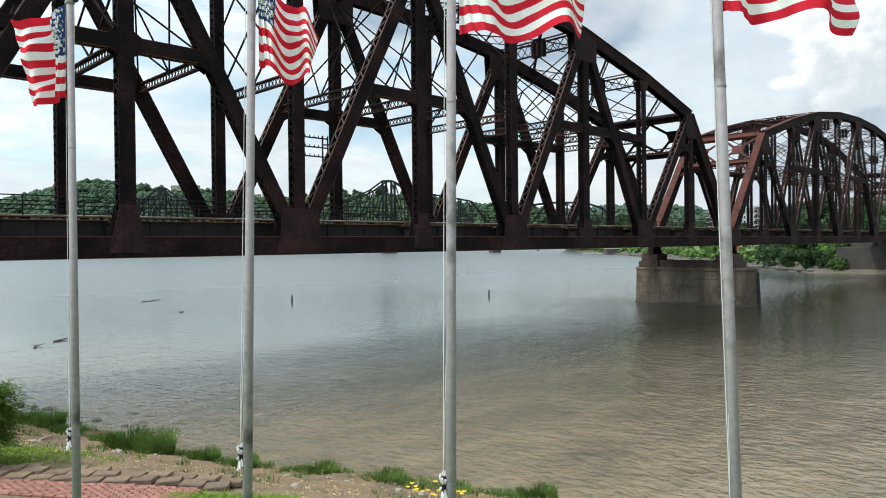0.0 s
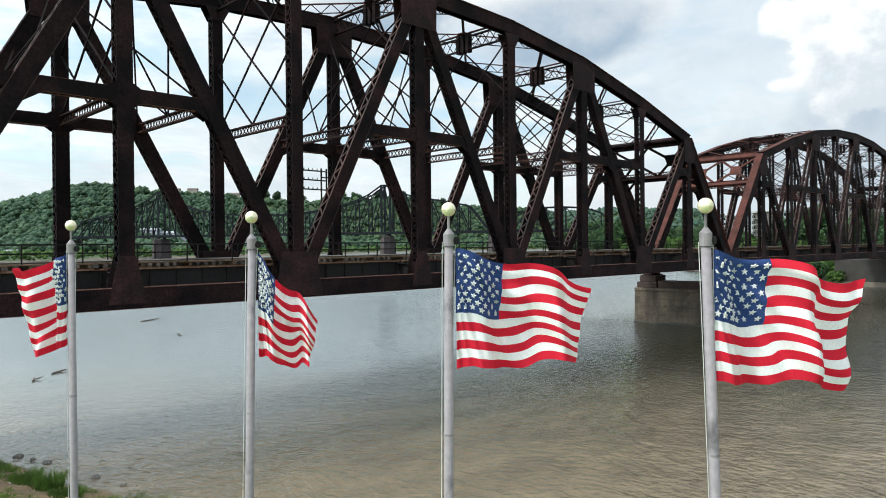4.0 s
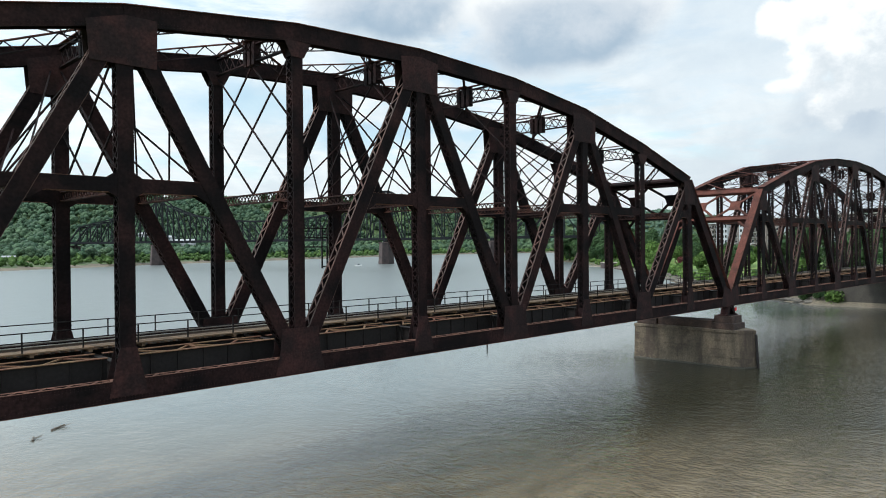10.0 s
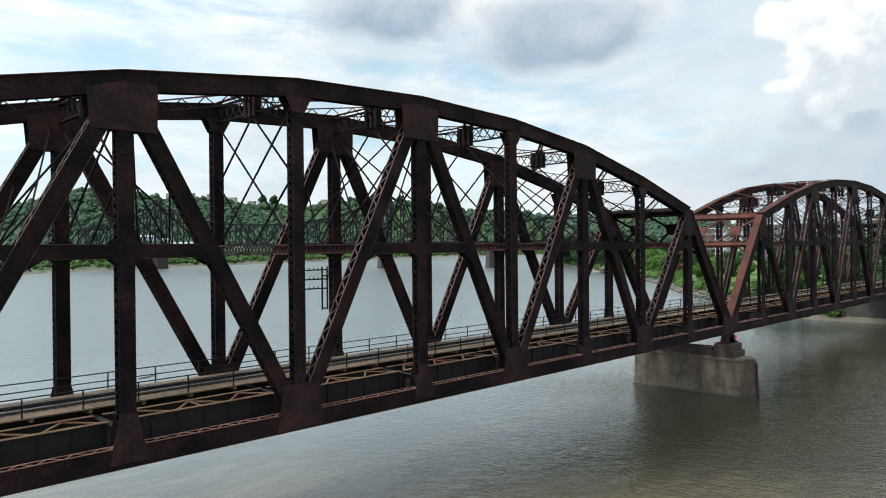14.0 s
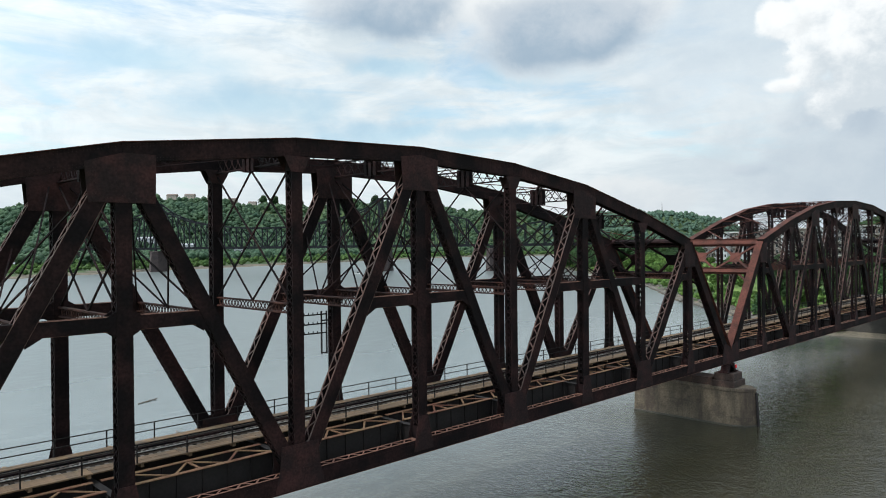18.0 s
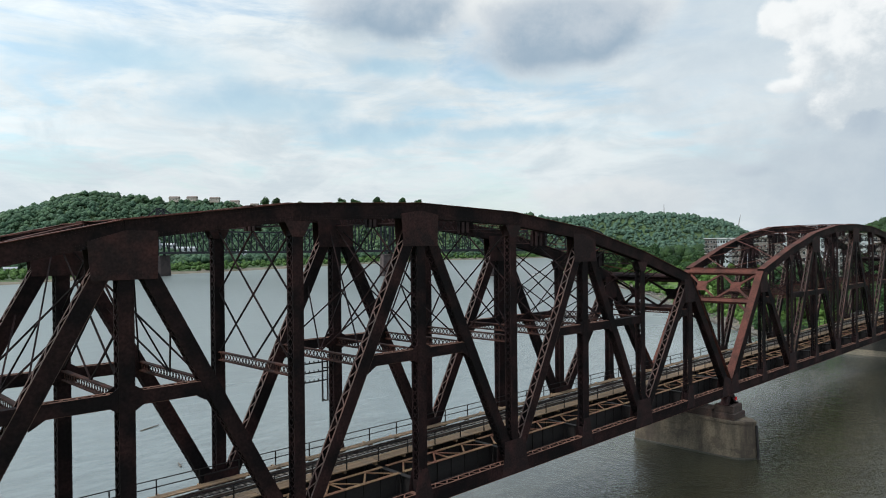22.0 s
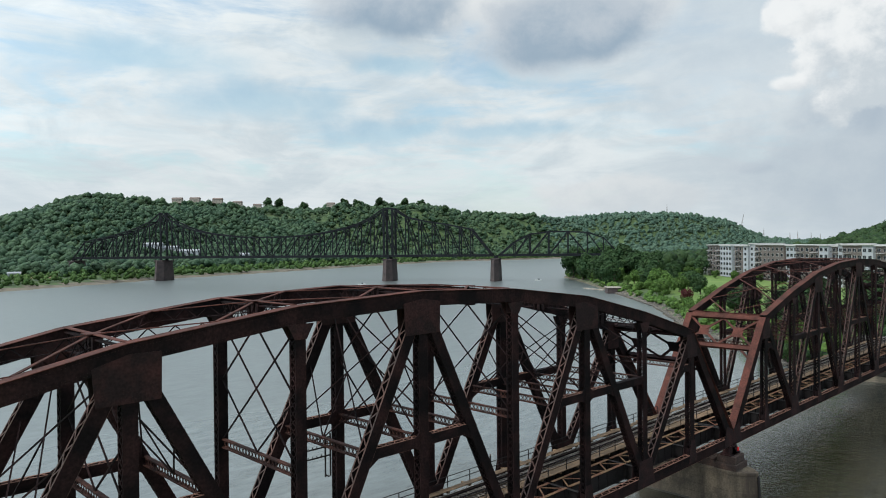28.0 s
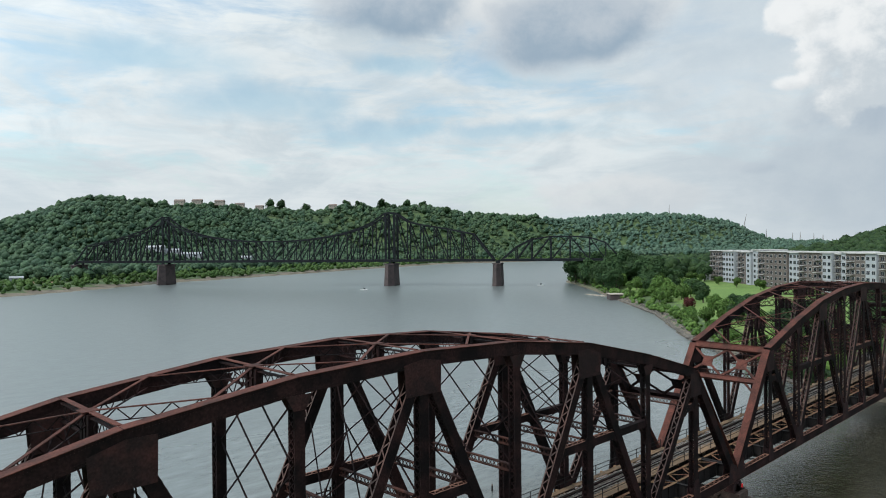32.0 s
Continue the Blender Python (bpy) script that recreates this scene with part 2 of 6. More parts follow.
# ---- the railway bridge ----
PANEL, WIDE, BASE = 10.2, 10.08, 7.30
CHORD = 1.05
TOPS = {0: 0.0, 1: 22.34, 2: 25.11, 3: 27.32, 4: 28.52, 5: 28.89}
MID = 18.2
DECK = 9.55


def top_z(n):
    return TOPS[min(n, 10 - n)] - CHORD / 2


LOW = BASE + CHORD / 2
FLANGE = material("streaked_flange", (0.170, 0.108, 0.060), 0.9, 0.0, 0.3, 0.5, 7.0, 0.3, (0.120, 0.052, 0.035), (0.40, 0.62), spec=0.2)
# paler than STEEL: sun on the up-right diagonals' laced faces is painted in
LIT_LACE = material("sunlit_lacing_steel", (0.050, 0.033, 0.030), 0.8, 0.0, 0.3, 0.5, 6.0, 0.2, (0.082, 0.040, 0.032), (0.42, 0.66), spec=0.3)
# rust of the level lacing, its colour lifted by the light on top faces
LIT_TOPRUST = material("sunlit_flaking_rust", (0.155, 0.078, 0.056), 0.9, 0.0, 0.3, 0.7, 8.0, 0.3, (0.075, 0.040, 0.032), (0.45, 0.70), spec=0.2)
STRUT = material("rust_flecked_steel", (0.022, 0.0115, 0.0105), 0.85, 0.0, 0.35, 0.6, 7.0, 0.25, (0.072, 0.029, 0.021), (0.46, 0.66), spec=0.15)
GUSSET = material("plate_steel", (0.0165, 0.0098, 0.0102), 0.8, 0.0, 0.35, 0.6, 7.0, 0.25, (0.046, 0.0185, 0.0175), (0.44, 0.72), spec=0.15)


def laced(parent, name, a, b, wide, deep, y, laces=(1, 1), web=0.045, label="", lace=(0.07, 0.75, True)):
    """A built-up member in the truss plane at y: two solid webs, flange lips, and zigzag lacing on its two narrow faces."""
    a, b = Vector((a[0], y, a[1])), Vector((b[0], y, b[1]))
    z = (b - a).normalized()
    n = Vector((0, 1, 0))
    s = n.cross(z).normalized()
    made = []
    for k in (-1, 1):
        bm = bmesh.new()
        o, i, lip = k * deep / 2, k * (deep / 2 - web), k * (deep / 2 - 0.11)
        h, j = wide / 2, wide / 2 - 0.03
        rim = [(-h, o), (h, o), (h, lip), (j, lip), (j, i), (-j, i), (-j, lip), (-h, lip)]
        ends = [[bm.verts.new(p + s * u + n * v) for u, v in rim] for p in (a, b)]
        for q in range(8):
            r = (q + 1) % 8
            bm.faces.new((ends[0][q], ends[0][r], ends[1][r], ends[1][q]))
        bm.faces.new(ends[0][::-1])
        bm.faces.new(ends[1])
        bmesh.ops.recalc_face_normals(bm, faces=bm.faces[:])
        made.append(part(name if k < 0 else "channel", bm, STEEL, parent if k < 0 else made[0], label if k < 0 else ""))
    ob = made[0]
    length = (b - a).length
    bm = bmesh.new()
    for e, kind in zip((-1, 1), laces):
        face = s * e * (wide / 2 + 0.012)
        if kind == 0:
            continue
        if kind == 2:
            bar(bm, a + face, b + face, 0.03, deep + 0.08, n)
            continue
        flat, pitch, crossed = lace[:3]
        if not crossed:
            for k in (-1, 1):
                edge = face * 1.004 + n * k * (deep / 2 - 0.062)
                bar(bm, a + edge, b + edge, 0.125, 0.022, s)
        count = max(2, int(length / (deep * pitch)))
        for i in range(count):
            for flip in ((1, -1) if crossed else (1 if i % 2 else -1,)):
                p = a + z * (length * i / count) + n * (deep / 2 - 0.055) * flip
                q = a + z * (length * (i + 1) / count) - n * (deep / 2 - 0.055) * flip
                bar(bm, p + face, q + face, flat, 0.022, s)
        for f in (0.03, 0.97):
            c = a + z * length * f + face
            bar(bm, c - z * 0.45, c + z * 0.45, 0.024, deep, n)
    if len(bm.verts):
        tagged(part("lacing", bm, STEEL if lace[2] else lace[3], ob), kind="stuff")
    else:
        bm.free()
    return ob


def truss(parent, y):
    """One truss of ten panels in the plane y, from x = 0 to x = 10 panels."""
    P = PANEL
    for n in range(10):
        # chords, panel by panel
        laced(parent, "bottom_chord", (n * P, LOW), ((n + 1) * P, LOW), CHORD, 0.72, y, lace=(0.10, 0.80, False, LIT_TOPRUST))
        if 1 <= n <= 8:
            ob = laced(parent, "top_chord", (n * P, top_z(n)), ((n + 1) * P, top_z(n + 1)), CHORD, 0.74, y, (1, 0))
            a, b = Vector((n * P, y, top_z(n))), Vector(((n + 1) * P, y, top_z(n + 1)))
            up = (b - a).normalized().cross(Vector((0, 1, 0)))
            up = up if up.z > 0 else -up
            bm = bmesh.new()
            bar(bm, a + up * (CHORD / 2 + 0.02), b + up * (CHORD / 2 + 0.02), 0.04, 0.92, (0, 1, 0))
            part("cover_plate", bm, LIT_RUST, ob, "rust-red riveted cover plate")
    for n in (0, 10):
        m = 1 if n == 0 else 9
        ob = laced(parent, "end_post", (n * P, LOW), (m * P, top_z(m)), 0.95, 0.74, y, (0, 1) if n == 0 else (1, 0))
        a, b = Vector((n * P, y, LOW)), Vector((m * P, y, top_z(m)))
        out = (b - a).normalized().cross(Vector((0, 1, 0)))
        out = out if out.z > 0 else -out
        bm = bmesh.new()
        bar(bm, a + out * 0.495 + Vector((0, 0, 0.9)), b + out * 0.495, 0.04, 0.92, (0, 1, 0))
        part("cover_plate", bm, LIT_RUST, ob, "rust-red riveted cover plate")
    for n in range(1, 10):
        odd = n % 2 == 1
        laced(parent, "post", (n * P, LOW + 0.4), (n * P, top_z(n) - 0.4), 0.80 if odd else 0.74, 0.71, y)
    for n in range(1, 9):
        up_right = n % 2 == 0
        a = (n * P, LOW if up_right else top_z(n))
        b = ((n + 1) * P, top_z(n + 1) if up_right else LOW)
        laced(parent, "diagonal", a, b, 0.84, 0.70, y, lace=(0.105, 0.85, False, LIT_LACE) if up_right else (0.08, 0.75, True))
    # gusset plates
    for n in range(0, 11):
        x = n * P
        t = top_z(n) + 0.1 if 0 < n < 10 else LOW
        for k in (-1, 1):
            y0, y1 = y + k * 0.375, y + k * 0.40
            bm = bmesh.new()
            if n % 2 == 1:
                s0 = (top_z(n - 1) - top_z(n)) / P if n > 1 else -1.2
                s1 = (top_z(n + 1) - top_z(n)) / P if n < 9 else -1.2
                w = 1.66 if 1 < n < 9 else 1.15
                plate(bm, [(x - w * 1.12, t + s0 * w - 0.3), (x - w * 1.02, t - 2.62), (x + w * 0.97, t - 2.62), (x + w, t + s1 * w - 0.3), (x, t - 0.1)], y0, y1)
                part("gusset_plate", bm, GUSSET, parent)
                bm = bmesh.new()
                plate(bm, [(x - 0.95, BASE + 0.25), (x + 0.95, BASE + 0.25), (x + 0.80, BASE + CHORD), (x + 0.42, BASE + 2.7),
                           (x - 0.42, BASE + 2.7), (x - 0.80, BASE + CHORD)], y0, y1)
            elif 0 < n < 10:
                plate(bm, [(x - 1.75, BASE + 0.08), (x + 1.75, BASE + 0.08), (x + 1.40, BASE + CHORD + 0.4), (x + 1.30, BASE + CHORD + 1.75),
                           (x - 1.30, BASE + CHORD + 1.75), (x - 1.40, BASE + CHORD + 0.4)], y0, y1)
                part("gusset_plate", bm, GUSSET, parent)
                bm = bmesh.new()
                plate(bm, [(x - 0.95, t - 0.65), (x - 0.42, t - 1.6), (x + 0.42, t - 1.6), (x + 0.95, t - 0.65)], y0, y1)
            else:
                d = 1 if n == 0 else -1
                plate(bm, [(x - 0.55 * d, BASE + 0.05), (x + 2.2 * d, BASE + 0.08), (x + 1.9 * d, BASE + CHORD + 0.3),
                           (x + 1.5 * d, BASE + CHORD + 1.5), (x - 0.2 * d, BASE + CHORD + 0.9)][::d], y0, y1)
            part("gusset_plate", bm, GUSSET, parent)
    # collision struts at mid height, either side of the tall posts
    for n in (1, 3, 5, 7, 9):
        for d in (-1, 1):
            m = n + d
            if m in (0, 10):
                continue
            f = (MID - LOW) / (top_z(n) - LOW)
            reach = (1 - f) * P
            x0, x1 = n * P + d * 0.3, n * P + d * reach
            strut = None
            for k in (-1, 1):
                bm = bmesh.new()
                yy = y + k * 0.30
                h0, h1 = 0.72, 0.36
                pts = [(x0, MID - h0), (x0 + d * 0.55, MID - h1), (x1 - d * 0.9, MID - h1), (x1 - d * 0.15, MID - h0 - 0.1),
                       (x1 + d * 0.10, MID - 0.2), (x1 - d * 0.25, MID + h0 - 0.1), (x1 - d * 0.6, MID + h1), (x0 + d * 0.55, MID + h1), (x0, MID + h0)]
                plate(bm, pts if d > 0 else pts[::-1], yy - 0.02, yy + 0.02)
                ob = part("side_plate" if strut else "mid_strut", bm, STEEL, strut or parent)
                strut = strut or ob
            bm = bmesh.new()
            for e in (-1, 1):
                count = 12
                for i in range(count):
                    xa, xb = x0 + (x1 - x0) * i / count, x0 + (x1 - x0) * (i + 1) / count
                    w = 0.25 if i % 2 else -0.25
                    bar(bm, (xa, y + w, MID + e * 0.36), (xb, y - w, MID + e * 0.36), 0.09, 0.02, (0, 0, 1))
                for k in (-0.25, 0.25):
                    bar(bm, (x0, y + k, MID + e * 0.362), (x1, y + k, MID + e * 0.362), 0.13, 0.022, (0, 0, 1))
            tagged(part("lacing", bm, LIT_TOPRUST, strut), kind="stuff")
            if (n, d) in ((3, -1), (7, 1)):
                bm = bmesh.new()
                bar(bm, (x1, y - 0.28, MID), (m * P, y - 0.28, MID), 0.7, 0.03)
                bar(bm, (x1, y + 0.28, MID), (m * P, y + 0.28, MID), 0.7, 0.03)
                bar(bm, (x1, y, MID + 0.34), (m * P, y, MID + 0.34), 0.03, 0.58)
                part("mid_strut", bm, STEEL, parent)


def rivet_rows(name_parent, rows, y, out):
    """Round-headed rivets in rows over a plate in the plane y: each row from (x, z) to (x, z), about 0.17 m apart."""
    vs, fs = [], []
    for (xa, za), (xb, zb) in rows:
        count = max(2, int(math.hypot(xb - xa, zb - za) / 0.17))
        for i in range(count + 1):
            x, z = xa + (xb - xa) * i / count, za + (zb - za) * i / count
            b = len(vs)
            vs += [(x - 0.03, y, z), (x, y, z - 0.03), (x + 0.03, y, z), (x, y, z + 0.03), (x, y + out * 0.024, z)]
            fs += [(b, b + 1, b + 4), (b + 1, b + 2, b + 4), (b + 2, b + 3, b + 4), (b + 3, b, b + 4)]
    tagged(part("rivets", array_mesh("rivets", vs, fs, GUSSET), None, name_parent), kind="stuff")


def rivets(parent, y, out):
    """Rivet lines of one truss: chord edges and gusset borders, on the side that out names."""
    P = PANEL
    for n in range(1, 9):
        rows = []
        for e in (-0.40, -0.28, 0.28, 0.40):
            rows.append(((n * P + 0.2, top_z(n) + e * CHORD / 0.95), ((n + 1) * P - 0.2, top_z(n + 1) + e * CHORD / 0.95)))
        rivet_rows(parent, rows, y + out * 0.372, out)
    rows = [((0.3, BASE + e), (10 * P - 0.3, BASE + e)) for e in (0.10, 0.22, CHORD - 0.22, CHORD - 0.10)]
    rivet_rows(parent, rows, y + out * 0.372, out)
    for n in range(1, 10):
        x, t = n * P, top_z(n) + 0.1
        w, z0, z1 = (1.5, t - 2.4, t - 0.95) if n % 2 else (1.2, BASE + CHORD + 0.1, BASE + CHORD + 1.6)
        rows = [((x - w + k, z0), (x - w + k, z1)) for k in (0, 0.14)] + [((x + w - k, z0), (x + w - k, z1)) for k in (0, 0.14)]
        rows += [((x - w, z0 + k), (x + w, z0 + k)) for k in (0, 0.14)] + [((x + k, z0 + 0.3), (x + k, z1)) for k in (-0.36, 0.36)]
        rivet_rows(parent, rows, y + out * 0.402, out)


def lattice_beam(parent, name, a, b, deep, up, mat=None, wide=0.3, step=0.75):
    """A cross girder: two angle flanges and crossed thin bars between them."""
    a, b, up = Vector(a), Vector(b), Vector(up).normalized()
    along = (b - a).normalized()
    side = along.cross(up)
    made = []
    for k in (1, -1):
        bm = bmesh.new()
        bar(bm, a + up * k * deep / 2, b + up * k * deep / 2, wide, 0.09, up)
        made.append(part("flange" if made else name, bm, mat or STEEL, made[0] if made else parent))
    bm = bmesh.new()
    count = max(2, int((b - a).length / (deep * step)))
    for i in range(count):
        p, q = a + (b - a) * i / count, a + (b - a) * (i + 1) / count
        bar(bm, p + up * deep / 2, q - up * deep / 2, 0.07, 0.03, side)
        bar(bm, p - up * deep / 2, q + up * deep / 2, 0.07, 0.03, side)
    tagged(part("lacing", bm, mat or STEEL, made[0]), kind="stuff")
    return made[0]


def rods(parent, name, lines, r=0.048):
    for a, b in lines:
        bm = bmesh.new()
        bar(bm, a, b, r * 2, r * 2, (1, 0, 0.2))
        part(name, bm, STEEL, parent)


def cross_frames(parent):
    P, W = PANEL, WIDE
    for n in range(1, 10):
        x, t = n * P, top_z(n)
        c = W / 2
        if n not in (1, 9):
            lattice_beam(parent, "top_strut", (x, 0.35, t - 0.25), (x, W - 0.35, t - 0.25), 1.1, (0, 0, 1))
            # splice box hanging from the middle of the top strut
            for k in (-0.55, 0, 0.55):
                bm = bmesh.new()
                box(bm, (x, c + k, t - 0.3), (0.5, 0.34, 1.5))
                part("hub_plate", bm, STEEL, parent)
            zt, zb = t - 1.0, MID + 0.3
            zm = (zt + zb) / 2
            rods(parent, "sway_rod", [((x, 0.3, zt), (x, W - 0.3, zb)), ((x, W - 0.3, zt), (x, 0.3, zb)),
                                      ((x, c, zt), (x, 0.3, zm)), ((x, c, zt), (x, W - 0.3, zm)),
                                      ((x, c, zb), (x, 0.3, zm)), ((x, c, zb), (x, W - 0.3, zm))])
        lattice_beam(parent, "cross_strut", (x, 0.3, MID), (x, W - 0.3, MID), 0.55, (0, 0, 1), STRUT)
        # flat lateral bars along the top
        if n < 9:
            z0, z1 = t + CHORD / 2 + 0.05, top_z(n + 1) + CHORD / 2 + 0.05
            xm, zm = x + P / 2, (z0 + z1) / 2
            for yy in (0.4, W - 0.4):
                for xe, ze in ((x, z0), (x + P, z1)):
                    bm = bmesh.new()
                    bar(bm, (xe, c, ze), (xm, yy, zm), 0.20, 0.06, (0, 0, 1))
                    part("lateral_bar", bm, LIT_RUST, parent, "rust-red flat lateral bar")
                    bm = bmesh.new()
                    bar(bm, (xe, c, ze - 0.7), (xm, yy, zm - 0.7), 0.12, 0.05, (0, 0, 1))
                    low_bar = part("lower_lateral", bm, STEEL, parent)
                    bm = bmesh.new()
                    for i in range(9):
                        p0, p1 = Vector((xe, c, ze)).lerp((xm, yy, zm), i / 9), Vector((xe, c, ze)).lerp((xm, yy, zm), (i + 1) / 9)
                        drop = Vector((0, 0, -0.7))
                        bar(bm, p0 + (drop if i % 2 else drop * 0), p1 + (drop * 0 if i % 2 else drop), 0.07, 0.025, (0, 1, 0))
                    tagged(part("lacing", bm, STEEL, low_bar), kind="stuff")
        if n not in (1, 9):
            bm = bmesh.new()
            bar(bm, (x, 0.4, t + CHORD / 2 + 0.06), (x, W - 0.4, t + CHORD / 2 + 0.06), 0.34, 0.05, (0, 0, 1))
            box(bm, (x, c, t + CHORD / 2 + 0.08), (1.0, 1.0, 0.05))
            part("top_tie", bm, LIT_RUST, parent, "rust-red flat tie with centre plate")
    # struts and rods between the diagonals at mid height
    for n in (3, 5, 7):
        f = (MID - LOW) / (top_z(n) - LOW)
        for d in (-1, 1):
            x = n * P + d * (1 - f) * P
            lattice_beam(parent, "cross_strut", (x, 0.3, MID), (x, W - 0.3, MID), 0.55, (0, 0, 1), STRUT)

            def slope(g, yy):
                """A spot in the plane of the diagonals: g = 0 at the top joint, 1 at the strut."""
                return (n * P + d * (1 - f) * P * g, yy, MID + (top_z(n) - MID) * (1 - g))
            near, far = 0.3, W - 0.3
            rods(parent, "sway_rod", [(slope(0.12, near), slope(0.98, far)), (slope(0.12, far), slope(0.98, near)),
                                      (slope(0.98, W / 2), slope(0.55, W / 2)), (slope(0.98, W / 2), slope(0.55, near)), (slope(0.98, W / 2), slope(0.55, far))], 0.042)
    # portals in the plane of the end posts
    # the portal at the tenth panel takes darker steel, its shade put into the colour
    for n, m, skin in ((0, 1, LIT_RUST), (10, 9, STEEL)):
        a = Vector((n * P, 0, LOW))
        b = Vector((m * P, 0, top_z(m)))
        way = (b - a).normalized()
        out = way.cross(Vector((0, 1, 0)))
        out = out if out.z > 0 else -out
        top = b + out * 0.3
        low = top - way * 4.8
        frame_ob = lattice_beam(parent, "portal_beam", top + Vector((0, 0.37, 0)) - way * 0.1, top + Vector((0, W - 0.37, 0)) - way * 0.1, 0.5, way, skin, 0.5)
        here, there = Vector((0, 0.37, 0)), Vector((0, W - 0.37, 0))
        for q, h in ((top - way * 0.15, 0.85), (low, 0.62)):
            for lift, tall, thick, along_out in ((0, h, 0.04, 0.2), (-h / 2, 0.03, 0.5, 0.1), (h / 2, 0.03, 0.5, 0.1)):
                bm = bmesh.new()
                bar(bm, q + here + out * along_out + way * lift, q + there + out * along_out + way * lift, tall, thick, out)
                part("portal_plate", bm, skin, frame_ob)
        h0, h1 = top - way * 0.5, low + way * 0.3
        third = (W - 0.74) / 2
        for i in range(2):
            y0, y1 = 0.37 + i * third, 0.37 + (i + 1) * third
            mid = (h0 + h1) / 2 + Vector((0, (y0 + y1) / 2, 0))
            for a_, b_, wide, thick in ((h0 + Vector((0, y0, 0)), h1 + Vector((0, y1, 0)), 0.30, 0.12), (h1 + Vector((0, y0, 0)), h0 + Vector((0, y1, 0)), 0.30, 0.10),
                                        (mid - way * 0.75, mid + way * 0.75, 1.4, 0.05)):
                bm = bmesh.new()
                bar(bm, a_, b_, wide, thick, out)
                part("portal_brace", bm, skin, frame_ob)
        # knees below the portal
        bm = bmesh.new()
        for yy, s in ((0.37, 1), (W - 0.37, -1)):
            bar(bm, low + Vector((0, yy, 0)) - way * 1.5, low + Vector((0, yy + s * 1.4, 0)) - way * 0.2, 0.3, 0.06, out)
        part("portal_knee", bm, skin, frame_ob)


TRACKS = (WIDE / 2 - 2.05, WIDE / 2 + 2.05)


def floor_system(parent):
    P, W = PANEL, WIDE
    for n in range(0, 11):
        bm = bmesh.new()
        x = n * P
        box(bm, (x, W / 2, BASE + 1.05), (0.03, W - 0.8, 1.5))
        for z in (BASE + 0.3, BASE + 1.8):
            box(bm, (x, W / 2, z), (0.42, W - 0.8, 0.04))
        for i in range(9):
            for k in (-1, 1):
                box(bm, (x + k * 0.07, 0.9 + i * (W - 1.8) / 8, BASE + 1.05), (0.11, 0.03, 1.45))
        part("floor_beam", bm, DARKSTEEL, parent)
    for n in range(10):
        x0, x1 = n * P + 0.22, (n + 1) * P - 0.22
        for c in TRACKS:
            for k in (-1, 1):
                bm = bmesh.new()
                y = c + k * 1.0
                z0, z1 = BASE + 0.40, DECK - 0.32
                box(bm, ((x0 + x1) / 2, y, (z0 + z1) / 2), (x1 - x0, 0.03, z1 - z0))
                box(bm, ((x0 + x1) / 2, y, z0), (x1 - x0, 0.32, 0.035))
                for i in range(7):
                    box(bm, (x0 + 0.3 + i * (x1 - x0 - 0.6) / 6, y, (z0 + z1) / 2), (0.03, 0.22, z1 - z0 - 0.05))
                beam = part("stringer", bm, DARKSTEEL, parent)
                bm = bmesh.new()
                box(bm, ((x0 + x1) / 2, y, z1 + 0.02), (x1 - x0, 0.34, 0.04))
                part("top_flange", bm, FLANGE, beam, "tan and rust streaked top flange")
            for i in range(6):
                bm = bmesh.new()
                xa, xb = x0 + (x1 - x0) * i / 6, x0 + (x1 - x0) * (i + 1) / 6
                k = 1 if i % 2 else -1
                bar(bm, (xa, c + k * 0.95, DECK - 0.36), (xb, c - k * 0.95, DECK - 0.36), 0.14, 0.06, (0, 0, 1))
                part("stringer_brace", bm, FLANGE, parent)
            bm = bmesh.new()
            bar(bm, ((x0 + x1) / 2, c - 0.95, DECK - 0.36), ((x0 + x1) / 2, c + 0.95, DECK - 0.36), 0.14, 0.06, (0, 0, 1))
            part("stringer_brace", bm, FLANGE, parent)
        # bottom laterals
        for ya, yb, z in ((0.3, W - 0.3, 0.2), (W - 0.3, 0.3, 0.30)):
            bm = bmesh.new()
            bar(bm, (n * P, ya, BASE + z), ((n + 1) * P, yb, BASE + z), 0.3, 0.05, (0, 0, 1))
            part("bottom_lateral", bm, DARKSTEEL, parent)


def bearings(parent):
    for x in (0.0, 10 * PANEL):
        for y in (0, WIDE):
            bm = bmesh.new()
            plate(bm, [(x - 0.9, BASE - 1.0), (x + 0.9, BASE - 1.0), (x + 0.45, BASE - 0.02), (x - 0.45, BASE - 0.02)], y - 0.45, y + 0.45)
            box(bm, (x, y, BASE - 1.06), (2.1, 1.4, 0.14))
            tube(bm, (x, y - 0.6, BASE - 0.1), (x, y + 0.6, BASE - 0.1), 0.16, sides=12)
            part("bearing_shoe", bm, GUSSET, parent)


def span():
    ob = thing("truss_bridge_span", "dark rust-brown riveted steel railway truss span on stone piers", "truss bridge", group="river spans of the railway bridge")
    truss(ob, 0.0)
    truss(ob, WIDE)
    rivets(ob, 0.0, -1)
    cross_frames(ob)
    floor_system(ob)
    bearings(ob)
    return ob


GAP = 0.6
span_near = span()
span_near.location = (-10 * PANEL, 0, 0)
span_far = copy_thing(span_near, pose(GAP, 0, 0))


